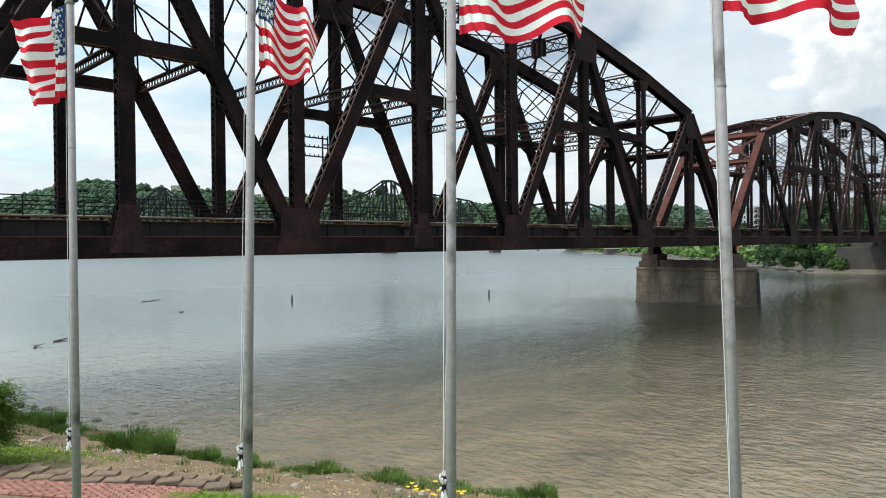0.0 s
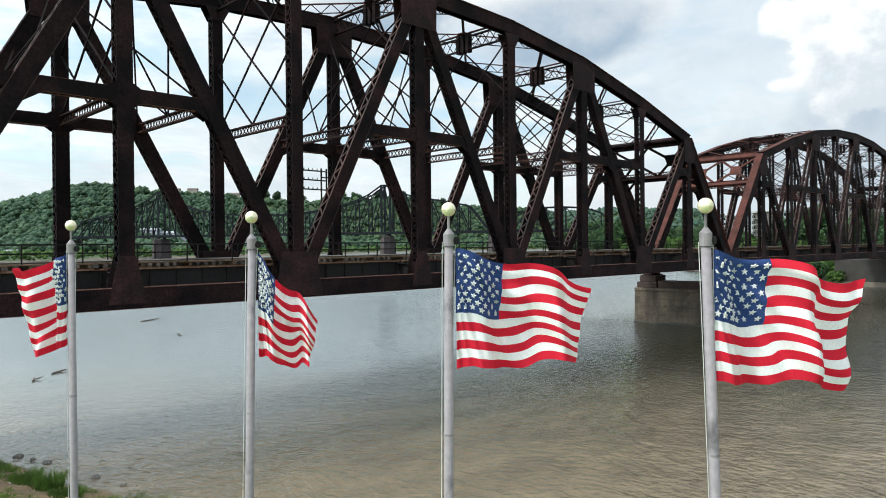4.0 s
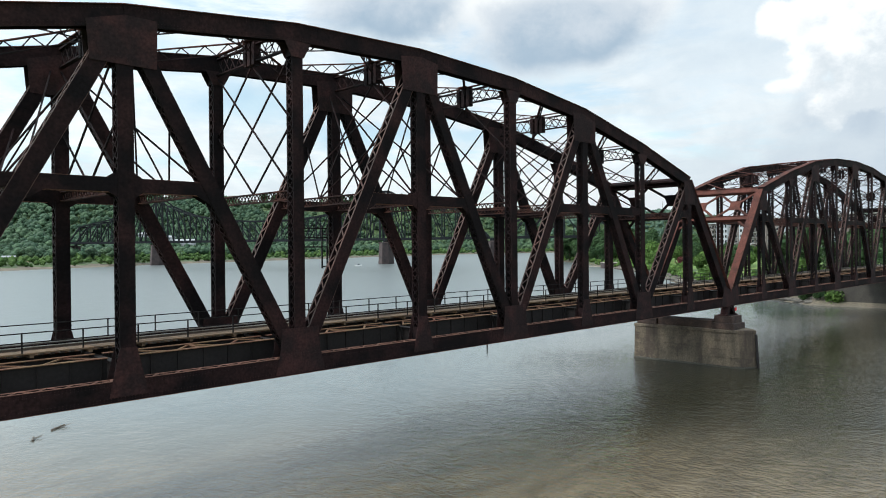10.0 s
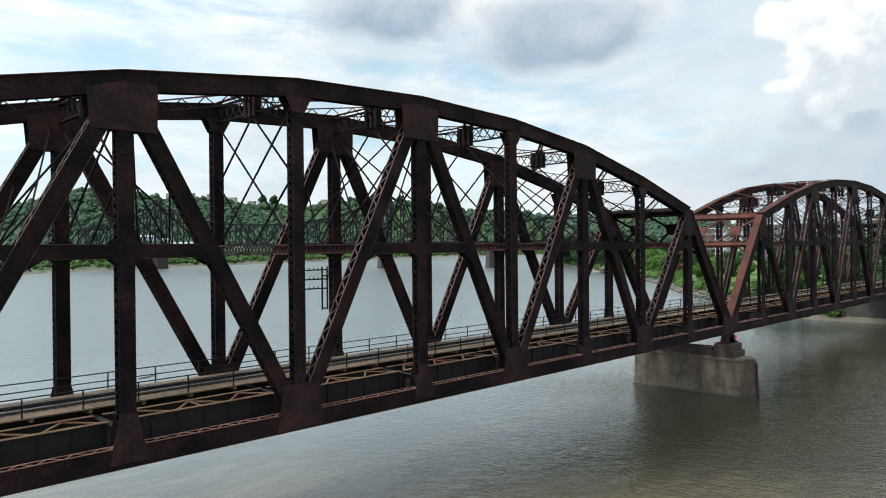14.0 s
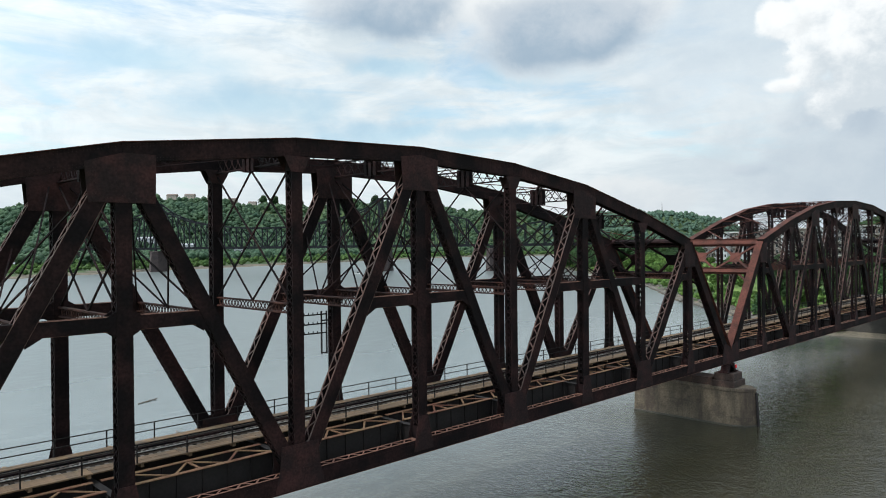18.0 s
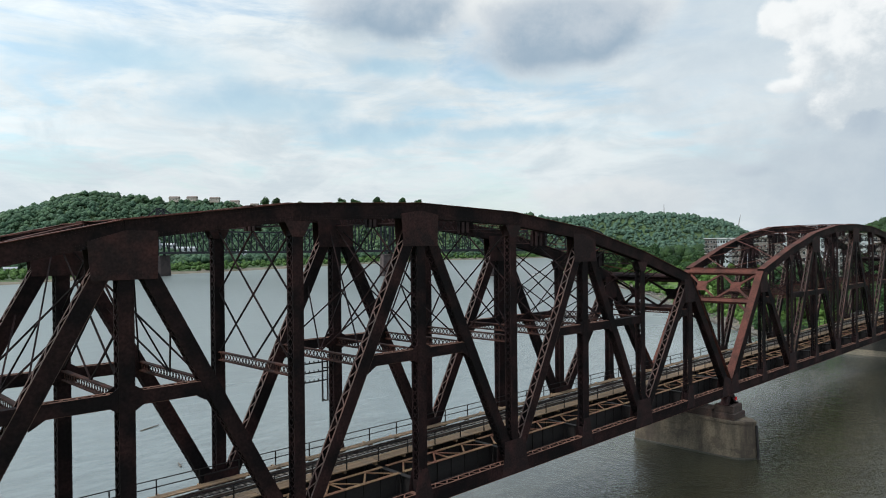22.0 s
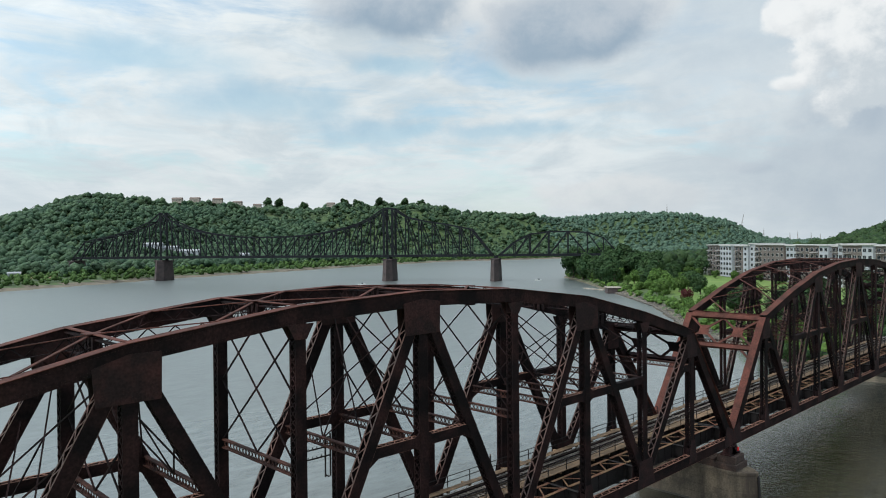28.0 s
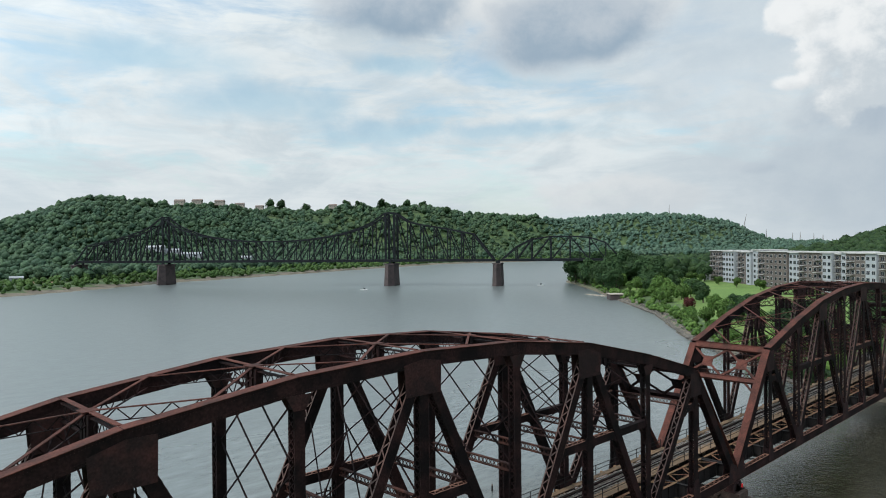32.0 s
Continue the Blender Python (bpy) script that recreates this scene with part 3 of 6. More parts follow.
# track, walkways and handrails on the far half of the deck
def track(x0, count):
    ob = thing("railway_track", "single railway track of worn rails on dark timber ties", "railway track", group="tracks on the bridge deck")
    c = TRACKS[1]
    length = count * 0.51
    for y in (c - 0.75, c + 0.75):
        bm = bmesh.new()
        box(bm, (x0 + length / 2, y, DECK - 0.02), (length, 0.13, 0.03))
        box(bm, (x0 + length / 2, y, DECK + 0.05), (length, 0.03, 0.12))
        rail = part("rail", bm, RAILSTEEL, ob, "worn steel rail with a bright top")
        bm = bmesh.new()
        box(bm, (x0 + length / 2, y, DECK + 0.13), (length, 0.075, 0.05))
        part("rail_head", bm, RAILHEAD, rail, "polished bright rail head")
    for y in (c - 0.42, c + 0.42):
        bm = bmesh.new()
        box(bm, (x0 + length / 2, y, DECK + 0.04), (length, 0.10, 0.12))
        part("guard_rail", bm, STEEL, ob)
    bm = bmesh.new()
    box(bm, (0, 0, 0), (0.23, 2.75, 0.26))
    tie = mesh_of("tie", bm, TIE)
    for i in range(count):
        t = part("tie", tie, None, ob)
        t.location = (x0 + 0.25 + i * 0.51, c + random.uniform(-0.07, 0.07), DECK - 0.17)
    return ob


def walkway(y0, y1, x0, panels, label):
    ob = thing("walkway", label, "walkway", group="plank walkways beside the track")
    rows = max(2, round((y1 - y0) / 0.28))
    w = (y1 - y0) / rows
    bm = bmesh.new()
    box(bm, (0, 0, 0), (PANEL / 2 - 0.02, w - 0.015, 0.075))
    board = mesh_of("plank", bm, PLANK)
    for n in range(panels * 2):
        for r in range(rows):
            p = part("plank", board, None, ob)
            p.location = (x0 + (n + 0.5) * PANEL / 2, y0 + (r + 0.5) * w, DECK + random.uniform(-0.008, 0.008))
    bm = bmesh.new()
    box(bm, (0, 0, 0), (0.2, y1 - y0 + 0.5, 0.2))
    beam = mesh_of("bearer", bm, PLANK)
    for i in range(int(panels * PANEL / 2.9)):
        p = part("bearer", beam, None, ob)
        p.location = (x0 + 1.4 + i * 2.9, (y0 + y1) / 2 + (0.25 if y0 > WIDE / 2 + 2 else 0.3), DECK - 0.14)
    return ob


def handrail(y, x0, length, label):
    ob = thing("handrail", label, "handrail", group="handrails along the bridge deck")
    bm = bmesh.new()
    box(bm, (0, 0, 0.54), (0.07, 0.07, 1.15))
    post_mesh = mesh_of("post", bm, DARKSTEEL)
    count = int(length / 2.9)
    for i in range(count + 1):
        p = part("post", post_mesh, None, ob)
        p.location = (x0 + i * length / count, y, DECK - 0.02)
    for z in (0.58, 1.08):
        bm = bmesh.new()
        bar(bm, (x0, y, DECK + z), (x0 + length, y, DECK + z), 0.06, 0.05, (0, 1, 0))
        part("rail", bm, DARKSTEEL, ob)
    return ob


for x0 in (-102.0, GAP):
    track(x0, 200)
    walkway(4.50, 5.75, x0, 10, "weathered tan plank walkway on the near side of the track")
    walkway(8.65, 9.35, x0, 10, "narrow weathered plank walkway on the outer side of the track")
    handrail(4.55, x0 + 0.2, 101.4, "dark two-rail steel handrail on slim posts")
    handrail(9.36, x0 + 0.2, 101.4, "dark two-rail steel handrail on slim posts")

# wire rack bolted beside the far truss
rack = thing("wire_rack", "dark steel telegraph wire rack with crossarms and insulators on the truss", "wire rack")
for x in (-51.75, -51.25):
    bm = bmesh.new()
    box(bm, (x, WIDE + 0.75, 15.0), (0.10, 0.10, 3.5))
    part("upright", bm, DARKSTEEL, rack)
for z in (15.0, 15.75, 16.5):
    bm = bmesh.new()
    box(bm, (-52.4, WIDE + 0.68, z), (2.3, 0.09, 0.10))
    arm = part("crossarm", bm, DARKSTEEL, rack)
    for j in range(4):
        bm = bmesh.new()
        tube(bm, (-53.45 + j * 0.42, WIDE + 0.68, z + 0.05), (-53.45 + j * 0.42, WIDE + 0.68, z + 0.2), 0.045, 0.03, 6)
        part("insulator", bm, DARKSTEEL, arm)
bm = bmesh.new()
bar(bm, (-51.7, WIDE + 0.3, 13.4), (-51.7, WIDE + 0.75, 13.4), 0.1, 0.1, (0, 0, 1))
bar(bm, (-51.2, WIDE + 0.28, 16.0), (-51.7, WIDE + 0.75, 16.0), 0.1, 0.1, (0, 0, 1))
part("bracket", bm, DARKSTEEL, rack)


# ---- piers ----
RUSTSTONE = material("rust_stained_concrete", (0.034, 0.021, 0.017), 0.9, 0.0, 0.3, 0.9, 6.0, 0.5, (0.062, 0.036, 0.027), (0.46, 0.70))
WETSTONE = material("wet_concrete", (0.030, 0.027, 0.020), 0.6, 0.0, 0.3, 0.9, 6.0, 0.5)
PIERFACE = material("streaked_concrete", (0.108, 0.086, 0.059), 0.9, 0.0, 0.30, 0.42, 5.0, 0.5, (0.070, 0.055, 0.039), (0.42, 0.66))


def drip_stains(m, dark, along, amount):
    """Dark stains that run down a face, and fainter level pour lines."""
    n, l = m.node_tree.nodes, m.node_tree.links
    p = n["Principled BSDF"]
    old = p.inputs["Base Color"].links[0].from_socket
    tc = n.new("ShaderNodeTexCoord")
    for scale, lo, hi, k in (((0.55, 0.55, 0.07), 0.50, 0.64, amount), ((1.9, 1.9, 0.16), 0.52, 0.70, amount * 0.6), ((0.06, 0.06, 1.6), 0.56, 0.66, amount * 0.5), ((0.5, 0.5, 0.5), 0.54, 0.62, amount * 0.7)):
        mp = n.new("ShaderNodeMapping")
        mp.inputs["Scale"].default_value = scale
        mp.inputs["Location"].default_value = (along, 0, 0)
        t = n.new("ShaderNodeTexNoise")
        t.inputs["Scale"].default_value, t.inputs["Detail"].default_value, t.inputs["Roughness"].default_value = 1.0, 8, 0.62
        r = n.new("ShaderNodeMapRange")
        r.inputs["From Min"].default_value, r.inputs["From Max"].default_value, r.inputs["To Max"].default_value = lo, hi, k
        mx = n.new("ShaderNodeMix")
        mx.data_type = "RGBA"
        mx.inputs["B"].default_value = (*dark, 1)
        l.new(tc.outputs["Object"], mp.inputs["Vector"]), l.new(mp.outputs[0], t.inputs["Vector"]), l.new(t.outputs["Fac"], r.inputs["Value"])
        l.new(r.outputs["Result"], mx.inputs["Factor"]), l.new(old, mx.inputs["A"])
        old = mx.outputs["Result"]
    l.new(old, p.inputs["Base Color"])


drip_stains(PIERFACE, (0.034, 0.024, 0.018), 3.0, 0.85)



def pier(x, y0, y1, z_top, half, label):
    """A battered pier with a pointed, steel-nosed upstream end, a coping, pedestals and a low wall between them."""
    ob = thing("bridge_pier", label, "bridge pier", group="piers of the railway bridge")

    def ring(h, z, g=0.0):
        return [(x - h, y1 + g, z), (x - h, y0 + 2.2, z), (x - h * 0.62, y0 + 0.8, z), (x - 0.12, y0 - g, z), (x + 0.12, y0 - g, z),
                (x + h * 0.62, y0 + 0.8, z), (x + h, y0 + 2.2, z), (x + h, y1 + g, z)]

    def stack(levels, name, mat, label_part=""):
        bm = bmesh.new()
        loops = [[bm.verts.new(p) for p in ring(h, z, g)] for h, z, g in levels]
        for lo, hi in zip(loops, loops[1:]):
            for i in range(8):
                j = (i + 1) % 8
                bm.faces.new((lo[i], lo[j], hi[j], hi[i]))
        bm.faces.new(loops[0][::-1])
        bm.faces.new(loops[-1])
        bmesh.ops.recalc_face_normals(bm, faces=bm.faces[:])
        return part(name, bm, mat, ob, label_part)
    stack([(half + 0.17, -3, 0.14), (half + 0.17, 0.16, 0.14), (half + 0.12, 0.20, 0.09)], "waterline_band", WETSTONE, "dark wet band at the waterline")
    # the shaft in four lifts with a shallow joint between them
    lifts, z0, z1 = 4, 0.20, z_top - 0.42
    for k in range(lifts):
        lo, hi = z0 + (z1 - z0) * k / lifts, z0 + (z1 - z0) * (k + 1) / lifts
        h0, h1 = half + 0.11 * (1 - k / lifts), half + 0.11 * (1 - (k + 1) / lifts)
        stack([(h0 - 0.04, lo, 0), (h0, lo + 0.035, 0.06 - 0.015 * k), (h1, hi - 0.035, 0.045 - 0.015 * k), (h1 - 0.04, hi, 0)], "shaft_lift", PIERFACE)
    stack([(half + 0.02, z_top - 0.42, 0.02), (half + 0.10, z_top - 0.36, 0.06), (half + 0.09, z_top - 0.07, 0.06), (half - 0.02, z_top, 0)], "coping", PIERFACE)
    bm = bmesh.new()
    bar(bm, (x, y0 - 0.33, -1), (x, y0 - 0.06, z_top - 0.5), 0.55, 0.1, (0, 1, 0))
    part("nosing", bm, DARKSTEEL, ob, "dark steel nosing plate")
    for y in (0, WIDE):
        for wide, low, high in ((3.3, z_top, z_top + 0.75), (2.7, z_top + 0.75, BASE - 1.12)):
            bm = bmesh.new()
            v = box(bm, (x, y, (low + high) / 2), (wide, wide * 0.85, high - low))
            bmesh.ops.bevel(bm, geom=bm.edges[:], offset=0.06, segments=1, affect="EDGES")
            part("pedestal", bm, RUSTSTONE, ob, "rust-stained concrete pedestal")
    bm = bmesh.new()
    box(bm, (x, WIDE / 2, z_top + 0.45), (half * 1.5, WIDE - 3, 0.9))
    part("parapet", bm, RUSTSTONE, ob)
    return ob


pier(0.3, -3.3, 11.7, 4.55, 1.75, "tall stained grey concrete river pier under the truss bearings")
OLDWALL = material("blackened_concrete", (0.046, 0.041, 0.034), 0.9, 0.0, 0.28, 0.30, 4.0, 0.5, (0.024, 0.022, 0.019), (0.36, 0.68))
abutment = thing("abutment", "long weathered concrete abutment wall at the river bank", "abutment")
bm = bmesh.new()
box(bm, (105.0, 4.0, 2.0), (14, 26, 8.2))
bmesh.ops.bevel(bm, geom=bm.edges[:], offset=0.12, segments=1, affect="EDGES")
part("wall", bm, OLDWALL, abutment)
bm = bmesh.new()
box(bm, (106.5, 4.0, 7.4), (9, 22, 2.6))
part("backwall", bm, OLDWALL, abutment)
near_abutment = thing("abutment", "weathered concrete abutment carrying the bridge onto the park bank", "abutment")
bm = bmesh.new()
box(bm, (-105.0, 5.0, 3.0), (7, 15, 6.4))
part("wall", bm, CONCRETE, near_abutment)

lamp = thing("navigation_lamp", "small red navigation lamp on the pier bearing", "lamp")
bm = bmesh.new()
tube(bm, (0.3, -0.95, 6.75), (0.3, -0.95, 7.15), 0.12, 0.12, 12)
part("housing", bm, material("red_lens", (0.55, 0.02, 0.02), 0.3), lamp)
bm = bmesh.new()
box(bm, (0.3, -0.75, 6.85), (0.1, 0.45, 0.08))
part("bracket", bm, DARKSTEEL, lamp)

# ---- ground and water ----
def leafy(name, dark, light, rough=0.6, scale=0.35, through_light=0.25):
    """Foliage: two greens, mixed by clump and by patch, with a little light coming through."""
    m = material(name, dark, rough, 0.0, 0.40, scale, 1.1 if scale < 1 else 8.0, 0.6, light, (0.35, 0.68), spec=0.10, island=0.13, random_tone=0.25)
    n, l = m.node_tree.nodes, m.node_tree.links
    p, out = n["Principled BSDF"], n["Material Output"]
    for q in n:
        if q.type == "BUMP":
            q.inputs["Distance"].default_value = 0.35 if scale < 1 else 0.03
    t = n.new("ShaderNodeBsdfTranslucent")
    mix = n.new("ShaderNodeMixShader")
    mix.inputs[0].default_value = through_light
    l.new(p.inputs["Base Color"].links[0].from_socket, t.inputs["Color"])
    l.new(p.outputs[0], mix.inputs[1]), l.new(t.outputs[0], mix.inputs[2]), l.new(mix.outputs[0], out.inputs[0])
    return m


GRASS = material("park_grass", (0.082, 0.150, 0.024), 0.9, 0, 0.25, 0.05, 1.4, 0.4, (0.115, 0.175, 0.036))
SAND = material("gravelly_sand", (0.205, 0.138, 0.076), 0.95, 0, 0.38, 0.9, 18.0, 0.8, (0.135, 0.100, 0.058))
FLOOR = material("woodland_floor", (0.034, 0.064, 0.018), 0.95, 0, 0.35, 0.04, 0.6, 0.5, (0.055, 0.090, 0.024))
MUD = material("bank_mud", (0.130, 0.108, 0.078), 0.95, 0, 0.3, 0.1, 2.0, 0.5, (0.082, 0.072, 0.052))
# hillside green leans slightly blue, a touch of haze mixed into the colour
LEAF = leafy("oak_leaves", (0.027, 0.057, 0.036), (0.062, 0.102, 0.054), scale=0.035, through_light=0.12)
LEAF_RIDGE = leafy("ridge_leaves", (0.028, 0.060, 0.036), (0.074, 0.116, 0.056), scale=0.05, through_light=0.12)
# far ridge green paled and blued: distance haze is put into the leaf colour
LEAF_HAZE = leafy("hazed_ridge_leaves", (0.050, 0.094, 0.070), (0.084, 0.132, 0.088), scale=0.03, through_light=0.12)
LEAF_PALE = leafy("willow_leaves", (0.050, 0.102, 0.025), (0.104, 0.172, 0.042))
LEAF_PARK = leafy("maple_leaves", (0.024, 0.054, 0.023), (0.060, 0.104, 0.037), scale=0.15)
LEAF_NEAR = leafy("shrub_leaves", (0.085, 0.160, 0.026), (0.150, 0.250, 0.050), scale=2.0)
LEAF_SCRUB = leafy("scrub_leaves", (0.042, 0.088, 0.026), (0.092, 0.150, 0.045), scale=0.08)
LEAF_RED = leafy("plum_leaves", (0.075, 0.020, 0.022), (0.10, 0.035, 0.030))
BARK = material("bark", (0.085, 0.065, 0.05), 0.95, 0, 0.3, 1.0, 9.0, 0.6)

NEAR_SHORE = [(-3000, 300), (-600, 300), (-180, 190), (-100, 90), (-82, 35), (-77.5, 12), (-75.9, -1), (-73.6, -10.2), (-71.6, -15.6), (-68.3, -22.5),
              (-63, -34), (-52, -58), (-25, -130), (60, -480), (150, -3000), (-3000, -3000)]
RIGHT_SHORE = [(300, -3000), (170, -480), (110, -110), (98, -30), (97, 22), (120, 47), (165, 89), (232, 138), (310, 211), (387, 285), (451, 351),
               (520, 392), (640, 398), (780, 376), (1184, 260), (1752, 125), (4600, -250), (4600, -3000)]
FAR_SHORE = [(4600, 250), (2101, 483), (1462, 688), (1076, 816), (799, 867), (580, 800), (363, 715), (216, 663), (47, 569), (-120, 534), (-374, 540),
             (-3000, 640), (-3000, 4600), (4600, 4600)]


def inland(px, py, shore):
    """Signed distance from a shoreline: positive on land."""
    pts = np.array(shore, float)
    best = np.full(px.shape, 1e9)
    inside = np.zeros(px.shape, bool)
    for (ax, ay), (bx, by) in zip(pts, np.roll(pts, -1, axis=0)):
        dx, dy = bx - ax, by - ay
        t = np.clip(((px - ax) * dx + (py - ay) * dy) / (dx * dx + dy * dy), 0, 1)
        best = np.minimum(best, np.hypot(px - ax - t * dx, py - ay - t * dy))
        if ay != by:
            cross = (ay > py) != (by > py)
            inside ^= cross & (px < (bx - ax) * (py - ay) / (by - ay) + ax)
    return np.where(inside, best, -best)


def ripple(px, py, size, seed):
    """Smooth rolling noise from a few sines."""
    rng = np.random.RandomState(seed)
    total = np.zeros(px.shape)
    for _ in range(7):
        a, f, ph = rng.uniform(0, 6.28), rng.uniform(0.6, 2.2) / size, rng.uniform(0, 6.28)
        total += np.sin((px * np.cos(a) + py * np.sin(a)) * f * 6.28 + ph)
    return total / 3.0


def heights(px, py):
    px, py = np.asarray(px, float), np.asarray(py, float)
    a, b, c = inland(px, py, NEAR_SHORE), inland(px, py, RIGHT_SHORE), inland(px, py, FAR_SHORE)
    a = a + np.where(np.abs(a) < 30, ripple(px, py, 9.0, 5) * 0.35, 0)
    za = np.interp(a, [-40, -3, 0, 3, 6, 8, 9.5, 12, 16, 25, 80], [-4, -0.7, 0.02, 0.7, 1.5, 2.55, 2.8, 3.1, 4.3, 4.8, 6])
    za = za + np.where((a > 0.5) & (a < 8), ripple(px, py, 1.7, 6) * 0.06, 0)
    zb = np.interp(b, [-40, -3, 0, 2.5, 12, 40, 110, 900], [-4, -0.7, 0.0, 1.6, 4.0, 6.2, 7.4, 9.0])
    hill = np.exp(-(((px - 1110) / 250) ** 2 + ((py - 150) / 130) ** 2)) * 57
    zb = zb + np.where(b > 0, hill * np.clip(b / 45, 0, 1), 0)
    zc = np.interp(c, [-40, -3, 0, 4, 60, 150, 250, 400, 520, 3000], [-4, -0.7, 0.0, 1.5, 5, 8, 30, 88, 100, 108])
    # the hills swell and sink by bearing from the park
    end = np.interp(np.degrees(np.arctan2(px + 85, py + 37)), [-20, 0, 12.2, 15.6, 17.4, 19.2, 21.1, 23.1, 31.4, 40.3, 44.2, 46.3, 48.7, 51.7, 54, 58.3, 60.5, 62.5, 64.6, 66.6, 68.1, 69, 76],
                    [0.27, 0.33, 0.64, 0.94, 1.11, 1.15, 1.12, 1.02, 1.10, 1.19, 1.26, 1.02, 0.97, 0.99, 0.96, 0.98, 1.18, 1.14, 1.04, 0.80, 0.45, 0.24, 0.15])
    zc = np.where(c > 60, 5 + (zc - 5) * end * (1 + 0.09 * ripple(px, py, 420, 8)) + ripple(px, py, 90, 9) * 1.5 * np.clip(c / 300, 0, 1), zc)
    return np.maximum(np.maximum(za, zb), zc), a, b, c


def ground_z(x, y):
    return float(heights(np.array([x]), np.array([y]))[0][0])


def spread(low, high, step, most, grow=1.09):
    """Grid lines: even between low and high, then ever wider out to the horizon."""
    mid = list(np.arange(low, high, step))
    up, s = [mid[-1]], step
    while up[-1] < 4400:
        s = min(s * grow, 6.5 if up[-1] < 460 else most)
        up.append(up[-1] + s)
    down, s = [mid[0]], step
    while down[-1] > -2900:
        s = min(s * grow, most)
        down.append(down[-1] - s)
    return np.array(down[:0:-1] + mid + up[1:])


gx, gy = spread(-100, -58, 0.6, 21), spread(-42, 10, 0.6, 21)
GX, GY = np.meshgrid(gx, gy, indexing="ij")
GZ, DA, DB, DC = heights(GX, GY)
nx, ny = len(gx), len(gy)
idx = np.arange(nx * ny).reshape(nx, ny)
quads = np.stack([idx[:-1, :-1], idx[1:, :-1], idx[1:, 1:], idx[:-1, 1:]], -1).reshape(-1, 4)
ground_me = array_mesh("ground", np.stack([GX, GY, GZ], -1).reshape(-1, 3).tolist(), quads.tolist(), GRASS)
for m in (SAND, FLOOR, MUD):
    ground_me.materials.append(m)
cx, cy = (GX[:-1, :-1] + GX[1:, 1:]) / 2, (GY[:-1, :-1] + GY[1:, 1:]) / 2
ca, cb, cc = DA[:-1, :-1], DB[:-1, :-1], DC[:-1, :-1]
jit = ripple(cx, cy, 3.0, 3) * 0.8
kinds = np.zeros(cx.shape, int)
kinds[(ca > -60) & (ca < 14)] = 1
kinds[(cb > -60) & (cb < 14)] = 2
kinds[(cb > -60) & (cb < 3)] = 3
kinds[(cc > -80) & (cc < 15)] = 2
kinds[(cc > -80) & (cc < 7)] = 3
kinds[(cc >= 4) & (kinds == 0)] = 2
kinds[np.hypot(cx - 104, cy - 688) < 17] = 1
kinds[(cb > 160) | ((cb > 10) & (cx > 560))] = 2
ground_me.polygons.foreach_set("material_index", kinds.reshape(-1).astype(np.int32))
ground_me.polygons.foreach_set("use_smooth", np.ones(len(quads), bool))
tagged(new("ground", ground_me), "river banks of grass, sand and wooded hillsides", "ground", kind="structure")

WATER = bpy.data.materials.new("river_water")
WATER.use_nodes = True
n, l = WATER.node_tree.nodes, WATER.node_tree.links
p = n["Principled BSDF"]
p.inputs["Roughness"].default_value = 0.06
p.inputs["IOR"].default_value = 1.53
tc = n.new("ShaderNodeTexCoord")
silt = n.new("ShaderNodeTexNoise")
silt.inputs["Scale"].default_value, silt.inputs["Detail"].default_value = 0.018, 5
mud_sky_mix = n.new("ShaderNodeMix")
mud_sky_mix.data_type = "RGBA"
mud_sky_mix.inputs["A"].default_value, mud_sky_mix.inputs["B"].default_value = (0.027, 0.025, 0.013, 1), (0.098, 0.114, 0.113, 1)
l.new(tc.outputs["Object"], silt.inputs["Vector"])
# silt stirred up in the shallows off the near bank
shoal = n.new("ShaderNodeVectorMath")
shoal.operation = "DOT_PRODUCT"
shoal.inputs[1].default_value = (0.80, 0.60, 0)
l.new(tc.outputs["Object"], shoal.inputs[0])
stir = n.new("ShaderNodeMath")
stir.operation = "MULTIPLY_ADD"
stir.inputs[1].default_value = 30.0
l.new(silt.outputs["Fac"], stir.inputs[0]), l.new(shoal.outputs["Value"], stir.inputs[2])
depth = n.new("ShaderNodeMapRange")
depth.inputs["From Min"].default_value, depth.inputs["From Max"].default_value = -62.0, -12.0
l.new(stir.outputs[0], depth.inputs["Value"])
tan = n.new("ShaderNodeMix")
tan.data_type = "RGBA"
tan.inputs["A"].default_value = (0.190, 0.146, 0.090, 1)
l.new(depth.outputs["Result"], tan.inputs["Factor"]), l.new(mud_sky_mix.outputs["Result"], tan.inputs["B"])
# light and dark of the ripples painted into the water colour as long streaks
ripple_streak = n.new("ShaderNodeTexNoise")
ripple_streak.inputs["Scale"].default_value, ripple_streak.inputs["Detail"].default_value, ripple_streak.inputs["Roughness"].default_value = 0.5, 6, 0.65
slow = n.new("ShaderNodeMapping")
slow.inputs["Rotation"].default_value[2] = radians(-44)
slow.inputs["Scale"].default_value = (0.35, 1.0, 1.0)
l.new(tc.outputs["Object"], slow.inputs["Vector"]), l.new(slow.outputs[0], ripple_streak.inputs["Vector"])
band = n.new("ShaderNodeMapRange")
band.inputs["From Min"].default_value, band.inputs["From Max"].default_value = 0.3, 0.7
band.inputs["To Min"].default_value, band.inputs["To Max"].default_value = 0.72, 1.28
l.new(ripple_streak.outputs["Fac"], band.inputs["Value"])
tone = n.new("ShaderNodeHueSaturation")
l.new(band.outputs["Result"], tone.inputs["Value"]), l.new(tan.outputs["Result"], tone.inputs["Color"])
l.new(tone.outputs["Color"], p.inputs["Base Color"])
